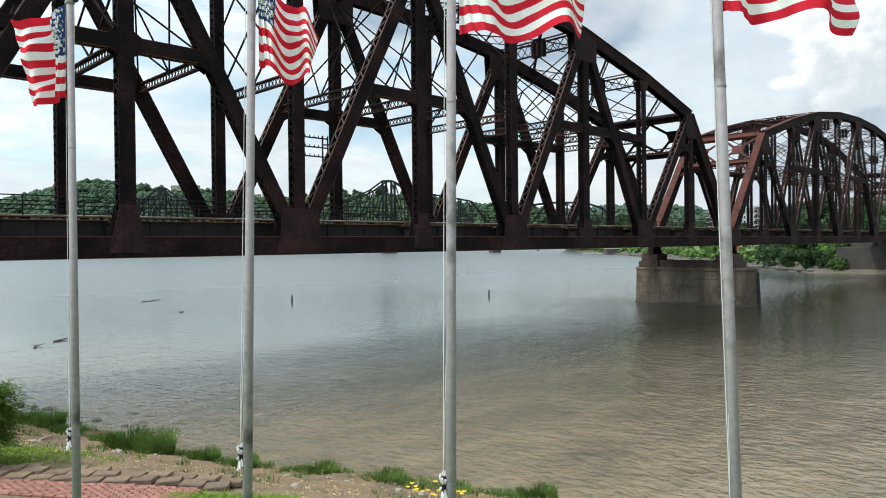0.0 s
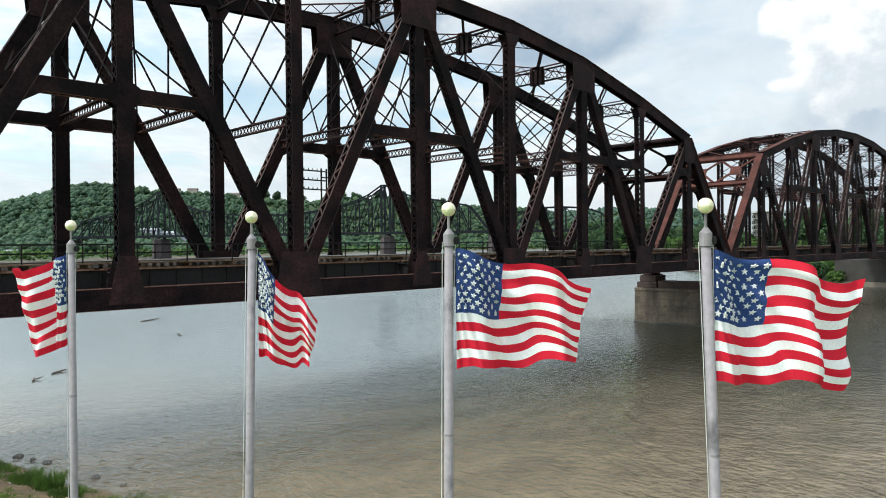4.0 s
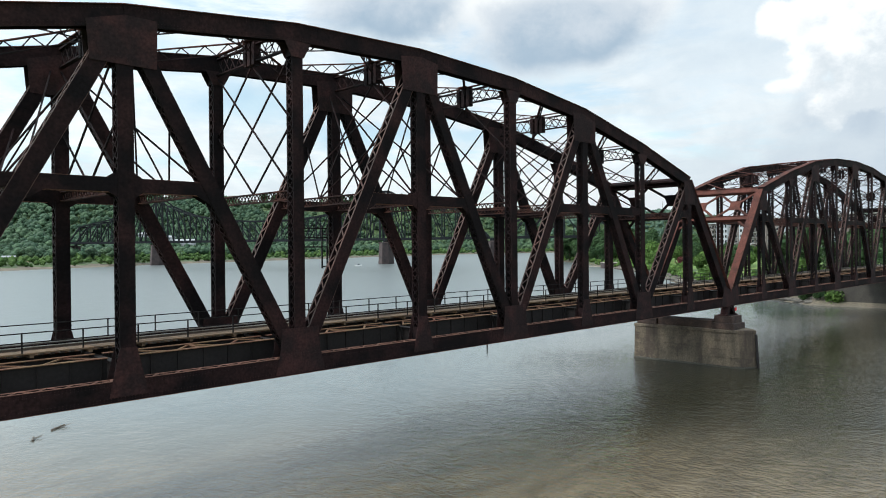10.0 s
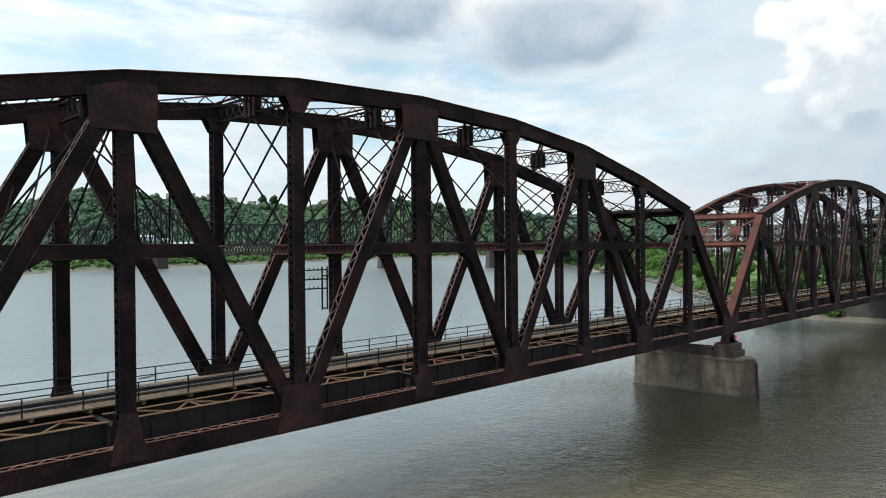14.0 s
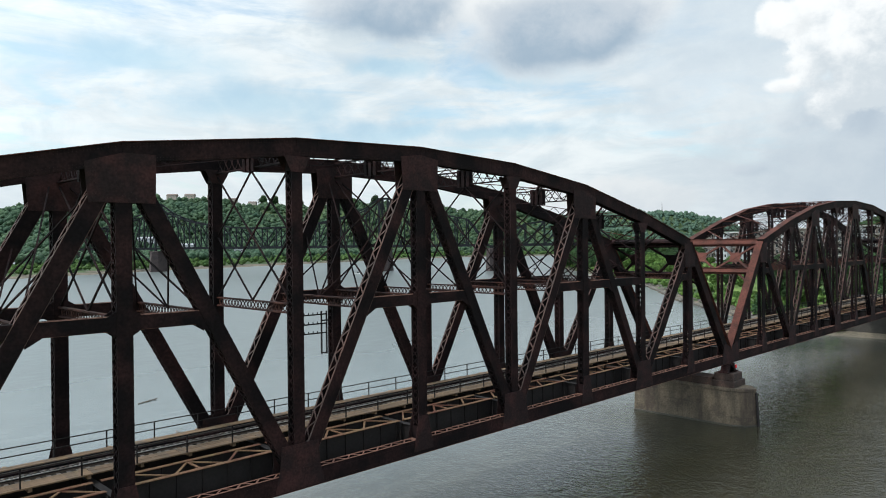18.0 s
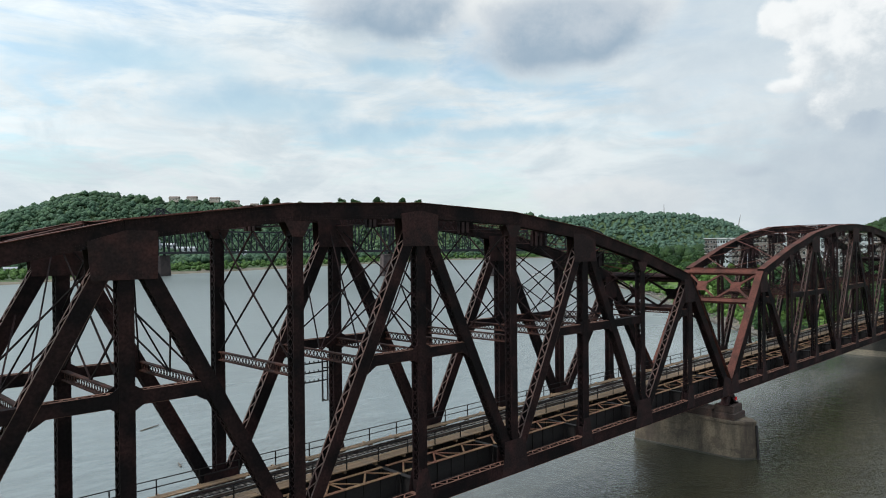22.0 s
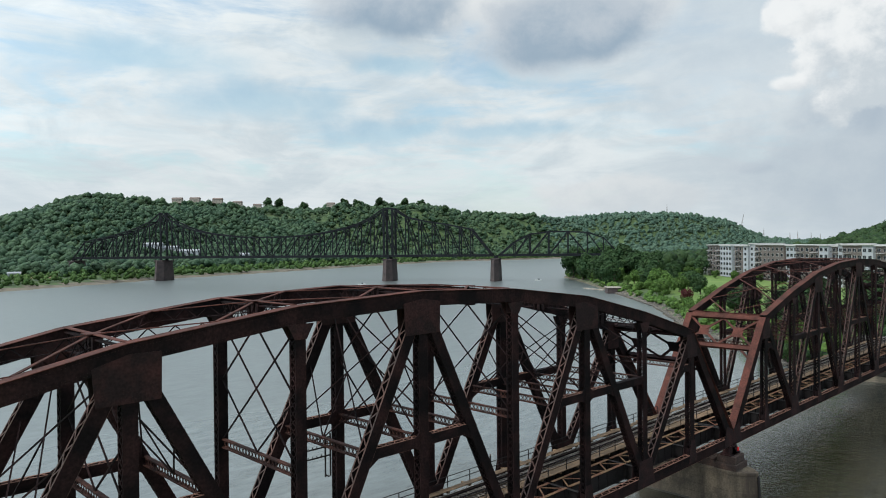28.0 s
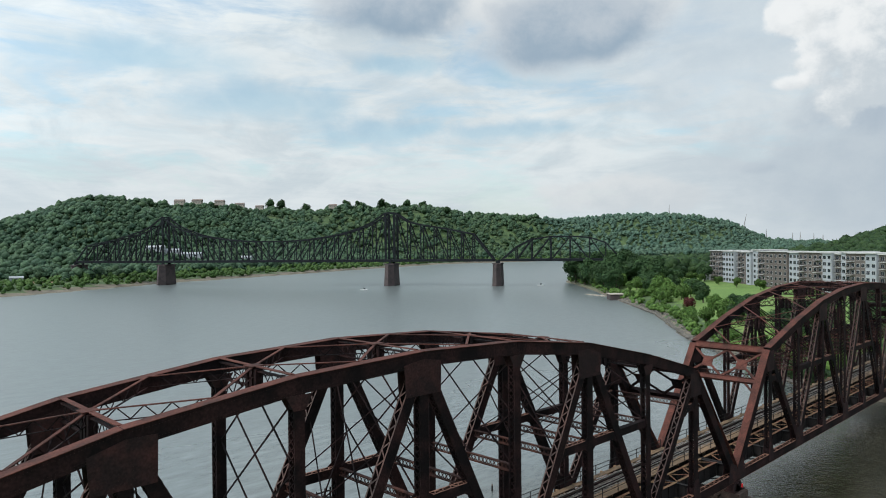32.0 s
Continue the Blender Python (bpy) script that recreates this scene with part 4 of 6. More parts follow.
# open water beyond the bridge is more ruffled by the wind than the lee below it
reach = n.new("ShaderNodeSeparateXYZ")
l.new(tc.outputs["Object"], reach.inputs[0])
gust = n.new("ShaderNodeMath")
gust.operation = "MULTIPLY_ADD"
gust.inputs[1].default_value = 60.0
l.new(silt.outputs["Fac"], gust.inputs[0]), l.new(reach.outputs["Y"], gust.inputs[2])
ruffle = n.new("ShaderNodeMapRange")
ruffle.inputs["From Min"].default_value, ruffle.inputs["From Max"].default_value = 22.0, 125.0
ruffle.inputs["To Min"].default_value, ruffle.inputs["To Max"].default_value = 0.05, 0.30
l.new(gust.outputs[0], ruffle.inputs["Value"]), l.new(ruffle.outputs["Result"], p.inputs["Roughness"])
turn = n.new("ShaderNodeMapping")
turn.inputs["Rotation"].default_value[2] = radians(-43)
turn.inputs["Scale"].default_value = (1.15, 0.80, 1.0)
l.new(tc.outputs["Object"], turn.inputs["Vector"])
last = None
# wavelets stand steep on the near side of the bridge and lie down beyond it
lee = n.new("ShaderNodeMapRange")
lee.interpolation_type = "SMOOTHSTEP"
lee.inputs["From Min"].default_value, lee.inputs["From Max"].default_value = 22.0, 52.0
lee.inputs["To Min"].default_value, lee.inputs["To Max"].default_value = 1.0, 0.16
l.new(gust.outputs[0], lee.inputs["Value"])
# main channel paler than slack water below the bridge: silt plus painted-in sky reflection
pale = n.new("ShaderNodeMapRange")
pale.interpolation_type = "SMOOTHSTEP"
pale.inputs["From Min"].default_value, pale.inputs["From Max"].default_value = 22.0, 75.0
l.new(gust.outputs[0], pale.inputs["Value"]), l.new(pale.outputs["Result"], mud_sky_mix.inputs["Factor"])
for scale, detail, strength, dist in ((0.05, 3, 0.15, 1.0), (0.20, 4, 0.35, 0.45), (0.85, 3, 0.75, 0.22), (2.3, 4, 1.0, 0.125), (6.0, 3, 0.8, 0.035)):
    w = n.new("ShaderNodeTexNoise")
    w.inputs["Scale"].default_value, w.inputs["Detail"].default_value, w.inputs["Distortion"].default_value = scale, detail, 0.4
    l.new(turn.outputs[0], w.inputs["Vector"])
    b = n.new("ShaderNodeBump")
    b.inputs["Distance"].default_value = dist
    steep = n.new("ShaderNodeMath")
    steep.operation = "MULTIPLY"
    steep.inputs[1].default_value = strength
    l.new(lee.outputs["Result"], steep.inputs[0]), l.new(steep.outputs[0], b.inputs["Strength"])
    l.new(w.outputs["Fac"], b.inputs["Height"])
    if last:
        l.new(last.outputs["Normal"], b.inputs["Normal"])
    last = b
l.new(last.outputs["Normal"], p.inputs["Normal"])
bm = bmesh.new()
bmesh.ops.create_grid(bm, x_segments=4, y_segments=4, size=3800, matrix=Matrix.Translation((800, 800, 0)))
solid("water", bm, WATER, "wide brown river with small wind ripples", "river", kind="structure")


# ---- woods ----
def ball_template(sub, seed, lump):
    bm = bmesh.new()
    bmesh.ops.create_icosphere(bm, subdivisions=sub, radius=1)
    out = []
    for v in bm.verts:
        k = 1 + lump * noise.noise(v.co * 1.7 + Vector((seed * 7.1, 0, 0))) + lump * 0.7 * noise.noise(v.co * 4.1 + Vector((0, seed * 3.3, 0)))
        out.append(v.co * k)
    verts = np.array([tuple(v) for v in out])
    faces = np.array([[v.index for v in f.verts] for f in bm.faces])
    bm.free()
    return verts, faces


def wood_template(sub, seed, tufts):
    """A crown of several uneven lobes, bristling with small leaf clumps."""
    rng = random.Random(seed)
    vs, fs, base, lobes = [], [], 0, []
    for k in range(4 + sub):
        a, out = k * 2.4 + rng.uniform(0, 1.2), (0.0 if k == 0 else rng.uniform(0.32, 0.62))
        c = np.array((out * math.cos(a), out * math.sin(a), 0.30 if k == 0 else rng.uniform(-0.45, 0.36)))
        r = rng.uniform(0.40, 0.62) if k else 0.66
        v, f = ball_template(1, seed * 9 + k, 0.34)
        vs.append(v * (r, r, r * rng.uniform(0.75, 1.0)) + c)
        fs.append(f + base)
        base += len(v)
        lobes.append((Vector(c), r))
    extra, faces = [], []
    for _ in range(tufts):
        c, r = rng.choice(lobes)
        d = Vector((rng.gauss(0, 1), rng.gauss(0, 1), rng.gauss(0.45, 1))).normalized()
        p = c + d * r * rng.uniform(0.92, 1.14)
        nrm = (d + Vector((rng.uniform(-.6, .6), rng.uniform(-.6, .6), rng.uniform(-.2, .6)))).normalized()
        u = Matrix.Rotation(rng.uniform(0, 6.28), 3, nrm) @ nrm.orthogonal().normalized()
        w, s = nrm.cross(u), rng.uniform(0.07, 0.17)
        b = base + len(extra)
        extra += [tuple(p + u * s), tuple(p + w * s * 0.7 + nrm * s * 0.2), tuple(p - u * s), tuple(p - w * s * 0.7 + nrm * s * 0.2)]
        faces += [(b, b + 1, b + 2), (b, b + 2, b + 3)]
    return np.concatenate(vs + [np.array(extra)]), np.concatenate(fs + [np.array(faces)])


def woods(name, spots, sizes, sub, mat, label, seed, tufts=110):
    """Many tree crowns as one object of stuff."""
    rng = np.random.RandomState(seed)
    shapes = [wood_template(sub, s, tufts) for s in range(8)]
    vs, fs, base = [], [], 0
    for (x, y, z), r in zip(spots, sizes):
        v, f = shapes[rng.randint(8)]
        a = rng.uniform(0, 6.28)
        c, s = math.cos(a), math.sin(a)
        rot = np.stack([v[:, 0] * c - v[:, 1] * s, v[:, 0] * s + v[:, 1] * c, v[:, 2]], 1)
        vs.append(rot * (r, r, r * rng.uniform(0.80, 1.12)) + (x, y, z + r * 0.92))
        fs.append(f + base)
        base += len(v)
    me = bpy.data.meshes.new(name)
    v, f = np.concatenate(vs), np.concatenate(fs)
    me.vertices.add(len(v)), me.loops.add(f.size), me.polygons.add(len(f))
    me.vertices.foreach_set("co", v.ravel())
    me.loops.foreach_set("vertex_index", f.ravel().astype(np.int32))
    me.polygons.foreach_set("loop_start", np.arange(0, f.size, 3, dtype=np.int32))
    me.polygons.foreach_set("use_smooth", np.ones(len(f), bool))
    me.update(calc_edges=True)
    me.materials.append(mat)
    return tagged(new(name, me), label, "woods", kind="stuff")


def scatter(count, box_, keep, seed, gap):
    """Random spots on the ground inside box_ where keep() holds, none closer than about gap."""
    rng = np.random.RandomState(seed)
    x0, x1, y0, y1 = box_
    x, y = rng.uniform(x0, x1, count), rng.uniform(y0, y1, count)
    z, a, b, c = heights(x, y)
    ok = keep(x, y, z, a, b, c)
    seen, out = set(), []
    for i in np.flatnonzero(ok):
        key = (int(x[i] // gap), int(y[i] // gap))
        if key in seen:
            continue
        seen.add(key)
        out.append((x[i], y[i], z[i]))
    return out


rng = np.random.RandomState(4)
front = scatter(26000, (-160, 760, 540, 1250), lambda x, y, z, a, b, c: (c > 60) & (c < 480) & (np.hypot(x - 82, y - 676) > 40), 11, 7.2)
woods("hillside_woods", front, 2.6 + 5.2 * rng.rand(len(front)) ** 1.7, 1, LEAF, "dense green broadleaf woods covering the far hillside", 1, 44)
edge = scatter(9000, (-250, 1100, 500, 1000), lambda x, y, z, a, b, c: (c > np.where((x > 205) & (x < 300), 9, 5)) & (c < 75) & (np.hypot(x - 84, y - 684) > 24), 12, 6.0)
woods("riverside_scrub", edge, rng.uniform(1.6, 4.2, len(edge)) * np.array([0.95 if q[0] < 190 else 1.0 for q in edge]), 2, LEAF_SCRUB, "pale green scrub and young trees along the far bank", 2)
back = scatter(24000, (-300, 2700, 650, 2000), lambda x, y, z, a, b, c: ((c > 470) & (x < 800) & (c < 900)) | ((c > 25) & (x >= 740) & (c < 700)), 13, 12.2)


def beyond(x, y):
    """Whether a spot lies on the far ridge, past the spur that runs down to the bend."""
    turn = math.degrees(math.atan2(x + 85, y + 37))
    return turn > 47.5 and math.hypot(x + 85, y + 37) > 2500 - (turn - 47.5) / 7.5 * 1000


spur, ridge = [q for q in back if not beyond(*q[:2])], [q for q in back if beyond(*q[:2])]
woods("ridge_woods", spur, rng.uniform(4.2, 8.4, len(spur)) * np.where(rng.rand(len(spur)) < 0.14, 1.4, 1.0), 2, LEAF_RIDGE, "wooded crest of the hill above the far bank", 3, 40)
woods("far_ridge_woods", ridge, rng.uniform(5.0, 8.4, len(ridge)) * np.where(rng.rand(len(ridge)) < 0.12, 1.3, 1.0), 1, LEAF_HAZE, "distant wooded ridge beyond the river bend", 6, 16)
rwood = scatter(9000, (380, 1700, -300, 420), lambda x, y, z, a, b, c: (b > 4) & ((x - 422) * 0.644 + (y - 200) * 0.765 > 24) & (b < 420), 14, 11.0)
woods("park_woods", rwood, rng.uniform(5.0, 9.5, len(rwood)), 2, LEAF_PARK, "dark broadleaf woods behind the riverside apartments", 4, 55)

brush = scatter(9000, (92, 480, -60, 380), lambda x, y, z, a, b, c: (b > 1.0) & (b < np.where(y < 60, 22, 7)) & ~((np.abs(y - 4) < 8) & (x < 108)), 15, 2.6)
woods("bank_brush", brush, rng.uniform(0.8, 2.0, len(brush)), 2, LEAF_PALE, "bright green brush and vines crowding the river bank", 5, 70)


# ---- single trees ----
def leaf_crown(count, radius, high, leaf, seed, low=0.28):
    """A crown of many small bent leaf clumps gathered in uneven lobes."""
    rng = random.Random(seed)
    lobes = []
    for _ in range(9):
        a, r = rng.uniform(0, 6.28), radius * rng.uniform(0.15, 0.68)
        lobes.append((Vector((r * math.cos(a), r * math.sin(a), high * rng.uniform(low, 0.82))), radius * rng.uniform(0.34, 0.6)))
    vs, fs = [], []
    for _ in range(count):
        c, r = rng.choice(lobes)
        d = Vector((rng.gauss(0, 1), rng.gauss(0, 1), rng.gauss(0.25, 1))).normalized()
        p = c + d * r * rng.uniform(0.72, 1.06)
        nrm = (d + Vector((rng.uniform(-.7, .7), rng.uniform(-.7, .7), rng.uniform(-.2, .9)))).normalized()
        u = nrm.orthogonal().normalized()
        u = Matrix.Rotation(rng.uniform(0, 6.28), 3, nrm) @ u
        w = nrm.cross(u)
        s = leaf * rng.uniform(0.6, 1.3)
        b = len(vs)
        vs += [p + u * s, p + w * s * 0.6 + nrm * s * 0.15, p - u * s * 0.9, p - w * s * 0.6 + nrm * s * 0.15]
        fs += [(b, b + 1, b + 2), (b, b + 2, b + 3)]
    return [tuple(v) for v in vs], fs


def tree(name, label, category, radius, high, leaf, count, mat, seed, group):
    ob = thing(name, label, category, group=group)
    rng = random.Random(seed)
    bm = bmesh.new()
    tube(bm, (0, 0, -0.5), (0.1, 0, high * 0.45), 0.035 * high, 0.022 * high, 7)
    for i in range(6):
        a = i * 1.05 + rng.uniform(0, 0.6)
        z0 = high * rng.uniform(0.25, 0.45)
        tube(bm, (0, 0, z0), (radius * 0.6 * math.cos(a), radius * 0.6 * math.sin(a), z0 + high * rng.uniform(0.2, 0.38)), 0.013 * high, 0.005 * high, 5)
    part("trunk", bm, BARK, ob)
    part("crown", array_mesh("crown", *leaf_crown(count, radius, high, leaf, seed), mat), None, ob)
    return ob


PARK = "trees and shrubs in the riverside park"
kinds_of_tree = [
    tree("tree", "broad dark green park tree standing on mown grass", "tree", 4.6, 9.5, 0.58, 1700, LEAF_PARK, 1, PARK),
    tree("tree", "rounded bright green tree beside the river", "tree", 4.0, 8.0, 0.53, 1600, LEAF_PALE, 2, PARK),
    tree("tree", "tall green broadleaf tree with an uneven crown", "tree", 5.4, 13.0, 0.66, 1800, LEAF_PARK, 3, PARK),
    tree("shrub", "low spreading bright green shrub on the bank", "shrub", 3.0, 3.2, 0.38, 1100, LEAF_PALE, 4, PARK),
    tree("shrub", "dark red-leaved ornamental shrub on the lawn", "shrub", 2.4, 3.4, 0.40, 700, LEAF_RED, 5, PARK),
]


def plant(k, x, y, size=1.0):
    z = ground_z(x, y)
    made = copy_thing(kinds_of_tree[k], pose(x, y, z, 0, 0, random.uniform(0, 360)))
    made.scale = (size, size, size * random.uniform(0.92, 1.1))
    return made


def bank(i, t, off):
    """A spot beside the right shore: t along its leg i, off metres inland."""
    (ax, ay), (bx, by) = RIGHT_SHORE[i], RIGHT_SHORE[i + 1]
    L = math.hypot(bx - ax, by - ay)
    return ax + (bx - ax) * t + (by - ay) / L * off, ay + (by - ay) * t - (bx - ax) / L * off


rnd = random.Random(21)
for i, count in ((4, 14), (5, 30), (6, 26)):
    for _ in range(count):
        plant(3, *bank(i, rnd.random(), rnd.uniform(4, 13)), rnd.uniform(0.4, 0.8))
for i, t, off, k, s in ((4, 0.1, 9, 1, 0.8), (4, 0.5, 16, 2, 0.8), (4, 0.8, 12, 1, 0.9), (5, 0.25, 20, 0, 0.9), (5, 0.6, 24, 2, 0.7), (5, 0.9, 22, 1, 1.0),
                        (6, 0.1, 20, 0, 0.95), (6, 0.22, 27, 1, 1.0), (6, 0.30, 22, 2, 0.75), (6, 0.38, 30, 0, 0.9), (6, 0.75, 22, 1, 0.9),
                        (7, 0.12, 26, 0, 1.1), (7, 0.22, 20, 1, 1.1), (7, 0.34, 22, 1, 1.1), (7, 0.44, 30, 0, 1.1), (7, 0.55, 36, 1, 1.0), (7, 0.66, 26, 2, 0.9),
                        (8, 0.02, 30, 1, 1.1), (8, 0.1, 12, 1, 0.9), (8, 0.16, 18, 1, 1.0), (6, 0.93, 14, 4, 1.0), (7, 0.02, 16, 4, 1.2)):
    plant(k, *bank(i, t, off), s)
for _ in range(46):
    t = rnd.random()
    plant(rnd.choice((0, 2, 2, 1)), *bank(8, 0.30 + 0.7 * t, rnd.uniform(4, 44)), rnd.uniform(1.0, 1.5))
for _ in range(46):
    t = rnd.random()
    plant(rnd.choice((0, 2, 2)), *bank(9, t, rnd.uniform(2, 46)), rnd.uniform(1.3, 1.9))
for _ in range(26):
    plant(rnd.choice((0, 2, 2)), *bank(10, rnd.random(), rnd.uniform(2, 30)), rnd.uniform(1.2, 1.7))
for _ in range(16):
    plant(rnd.choice((3, 3, 1)), *bank(7, rnd.uniform(0.05, 0.95), rnd.uniform(5, 14)), rnd.uniform(0.6, 1.0))
for k, x, y, s in ((1, 190, 86, 1.25), (0, 198, 80, 1.1), (1, 183, 90, 0.95), (1, 290, 168, 1.5), (0, 302, 181, 1.4), (1, 279, 158, 1.2), (1, 312, 194, 1.3), (1, 262, 150, 1.0)):
    plant(k, x, y, s)
# hedge along the lawn and street trees before the apartments
for i in range(11):
    plant(3, 352 + i * 4.6, 176 + i * 3.8, 0.95)
for i in range(6):
    plant(1, 300 + i * 20 + rnd.uniform(-3, 3), 88 + i * 22, 0.8)
# under and beyond the far span
for _ in range(26):
    plant(rnd.choice((1, 0, 3, 2)), rnd.uniform(112, 175), rnd.uniform(-40, 30), rnd.uniform(0.7, 1.0))
for k, x, y, s in ((0, 98.5, 20, 0.5), (0, 100, 24.5, 0.6), (3, 98, 16.5, 0.8), (0, 105, 31, 0.6), (2, 112, 38, 0.6)):
    plant(k, x, y, s)
for _ in range(15):
    plant(rnd.choice((2, 0, 2)), rnd.uniform(125, 215), rnd.uniform(10, 46), rnd.uniform(0.9, 1.2))
for k in kinds_of_tree:
    k.location = (*bank(8, 0.6, 60 + 9 * kinds_of_tree.index(k)), 0)
    k.location.z = ground_z(k.location.x, k.location.y)

# stones along the right bank
ROCK = material("riprap_stone", (0.085, 0.078, 0.068), 0.95, 0, 0.3, 0.8, 6.0, 0.5, island=0.3)
vs, fs = [], []
rv, rf = ball_template(1, 2, 0.5)
for i in range(2600):
    leg = rnd.choice((5, 6, 7, 7, 4))
    x, y = bank(leg, rnd.random(), rnd.uniform(-0.6, 3.2))
    b, s = len(vs), rnd.uniform(0.25, 0.75)
    z = ground_z(x, y) if i % 4 == 0 else max(0.05, min(1.7, 0.6))
    off = (x, y, z)
    vs += [tuple(np.array(v) * (s, s * 1.2, s * 0.7) + off) for v in rv]
    fs += [tuple(int(q) + b for q in f) for f in rf]
tagged(new("riprap", array_mesh("riprap", vs, fs, ROCK)), "grey broken stones lining the river bank", "stones", kind="stuff")

PALE = material("pale_timber", (0.27, 0.24, 0.20), 0.8, 0, 0.2, 1.0, 8.0, 0.2)
dock = thing("boat_dock", "pale timber floating boat dock moored at the bank", "dock")
for k in range(3):
    bm = bmesh.new()
    x, y = bank(8, 0.20 + 0.06 * k, -4 - 3 * k)
    box(bm, (x, y, 0.25), (11, 2.6, 0.5), Matrix.Rotation(radians(46 + 4 * k), 4, "Z"))
    part("float_deck", bm, PALE, dock)
intake = thing("intake_block", "square concrete intake structure at the water's edge", "concrete block")
bm = bmesh.new()
x, y = bank(7, 0.93, -1.0)
box(bm, (x, y, 1.2), (11, 9, 4.6), Matrix.Rotation(radians(44), 4, "Z"))
bmesh.ops.bevel(bm, geom=bm.edges[:], offset=0.1, segments=1, affect="EDGES")
part("wall", bm, STONE, intake)
bm = bmesh.new()
box(bm, (x, y, 3.65), (11.6, 9.6, 0.3), Matrix.Rotation(radians(44), 4, "Z"))
part("cap", bm, PALE, intake)

# ---- the far cantilever bridge ----
FB0 = Vector((192.7, 631.0, 0))
FBX = (Vector((366.9, 360.8, 0)) - FB0).normalized()
FBY = Vector((FBX.y, -FBX.x, 0))
FBM = Matrix.Translation(FB0) @ Matrix((FBX, -FBY, Vector((0, 0, 1)))).transposed().to_4x4()
DECK_Z, TRUSS_W = 21.9, 10.0


def far_truss(ob, stations, width, heavy=0.9):
    """A through truss from stations of (distance, top height); None: the end of the deck."""
    for y in (0, width):
        for (s0, t0), (s1, t1) in zip(stations, stations[1:]):
            bm = bmesh.new()
            bar(bm, (s0, y, DECK_Z), (s1, y, DECK_Z), 2.0, heavy)
            part("bottom_chord", bm, FARSTEEL, ob)
            bm = bmesh.new()
            bar(bm, (s0, y, t0 or DECK_Z), (s1, y, t1 or DECK_Z), heavy * 1.35, heavy)
            part("top_chord" if t0 and t1 else "end_post", bm, FARSTEEL, ob)
        for i, (s, t) in enumerate(stations):
            if not t:
                continue
            bm = bmesh.new()
            bar(bm, (s, y, DECK_Z), (s, y, t), 0.9 if t < 58 else 1.9, 0.8)
            part("post", bm, FARSTEEL, ob)
            if i + 1 < len(stations) and stations[i + 1][1]:
                s1, t1 = stations[i + 1]
                up = t1 > t or (t1 == t and i % 2)
                bm = bmesh.new()
                bar(bm, (s, y, DECK_Z if up else t), (s1, y, t1 if up else DECK_Z), 0.8, 0.7)
                part("diagonal", bm, FARSTEEL, ob)
                mid = DECK_Z + (min(t, t1) - DECK_Z) * 0.5
                if min(t, t1) > 38:
                    bm = bmesh.new()
                    bar(bm, ((s + s1) / 2, y, DECK_Z), ((s + s1) / 2, y, mid), 0.45, 0.4)
                    part("hanger", bm, FARSTEEL, ob)
    for i, (s, t) in enumerate(stations):
        if t:
            bm = bmesh.new()
            bar(bm, (s, 0, t), (s, width, t), 0.8, 0.6, (1, 0, 0))
            part("top_strut", bm, FARSTEEL, ob)
            bm = bmesh.new()
            bar(bm, (s, 0, t - 2), (s, width, max(DECK_Z + 8, t - 9)), 0.35, 0.3, (1, 0, 0))
            bar(bm, (s, width, t - 2), (s, 0, max(DECK_Z + 8, t - 9)), 0.35, 0.3, (1, 0, 0))
            part("sway_brace", bm, FARSTEEL, ob)
        bm = bmesh.new()
        bar(bm, (s, 0, DECK_Z + 0.2), (s, width, DECK_Z + 0.2), 1.6, 0.5, (1, 0, 0))
        part("floor_beam", bm, FARSTEEL, ob)
    bm = bmesh.new()
    s0, s1 = stations[0][0], stations[-1][0]
    box(bm, ((s0 + s1) / 2, width / 2, DECK_Z + 0.9), (s1 - s0, width - 1.2, 0.5))
    part("deck", bm, FARSTEEL, ob)


cantilever = thing("cantilever_bridge", "black steel cantilever railway bridge on masonry piers across the river", "truss bridge")
left = [(-97, None), (-84, 37.5), (-72, 40), (-60, 42), (-48, 44.5), (-36, 47.5), (-24, 51), (-12, 56), (0, 64.5), (12, 56), (24, 51), (36, 47), (48, 44.5), (60, 43)]
middle = [(72, 41.5), (84, 40.5), (97, 40), (110, 40), (124, 40), (137, 40.5), (150, 41.5)]
right = [(162, 43), (174, 45), (186, 47.5), (198, 51), (210, 56), (222, 64.0), (230, 64.0), (242, 56), (254, 53), (266, 51), (278, 49), (290, 46.5), (300, 44.5), (318, None)]
far_truss(cantilever, left + middle + right, TRUSS_W)
cantilever.matrix_world = FBM
approach = thing("truss_bridge_span", "black steel through truss span reaching the wooded bank", "truss bridge")
far_truss(approach, [(324, None), (337, 33), (350, 39.5), (366, 41.5), (382, 41.5), (398, 40.5), (411, 36), (424, None)], TRUSS_W, 0.8)
approach.matrix_world = FBM


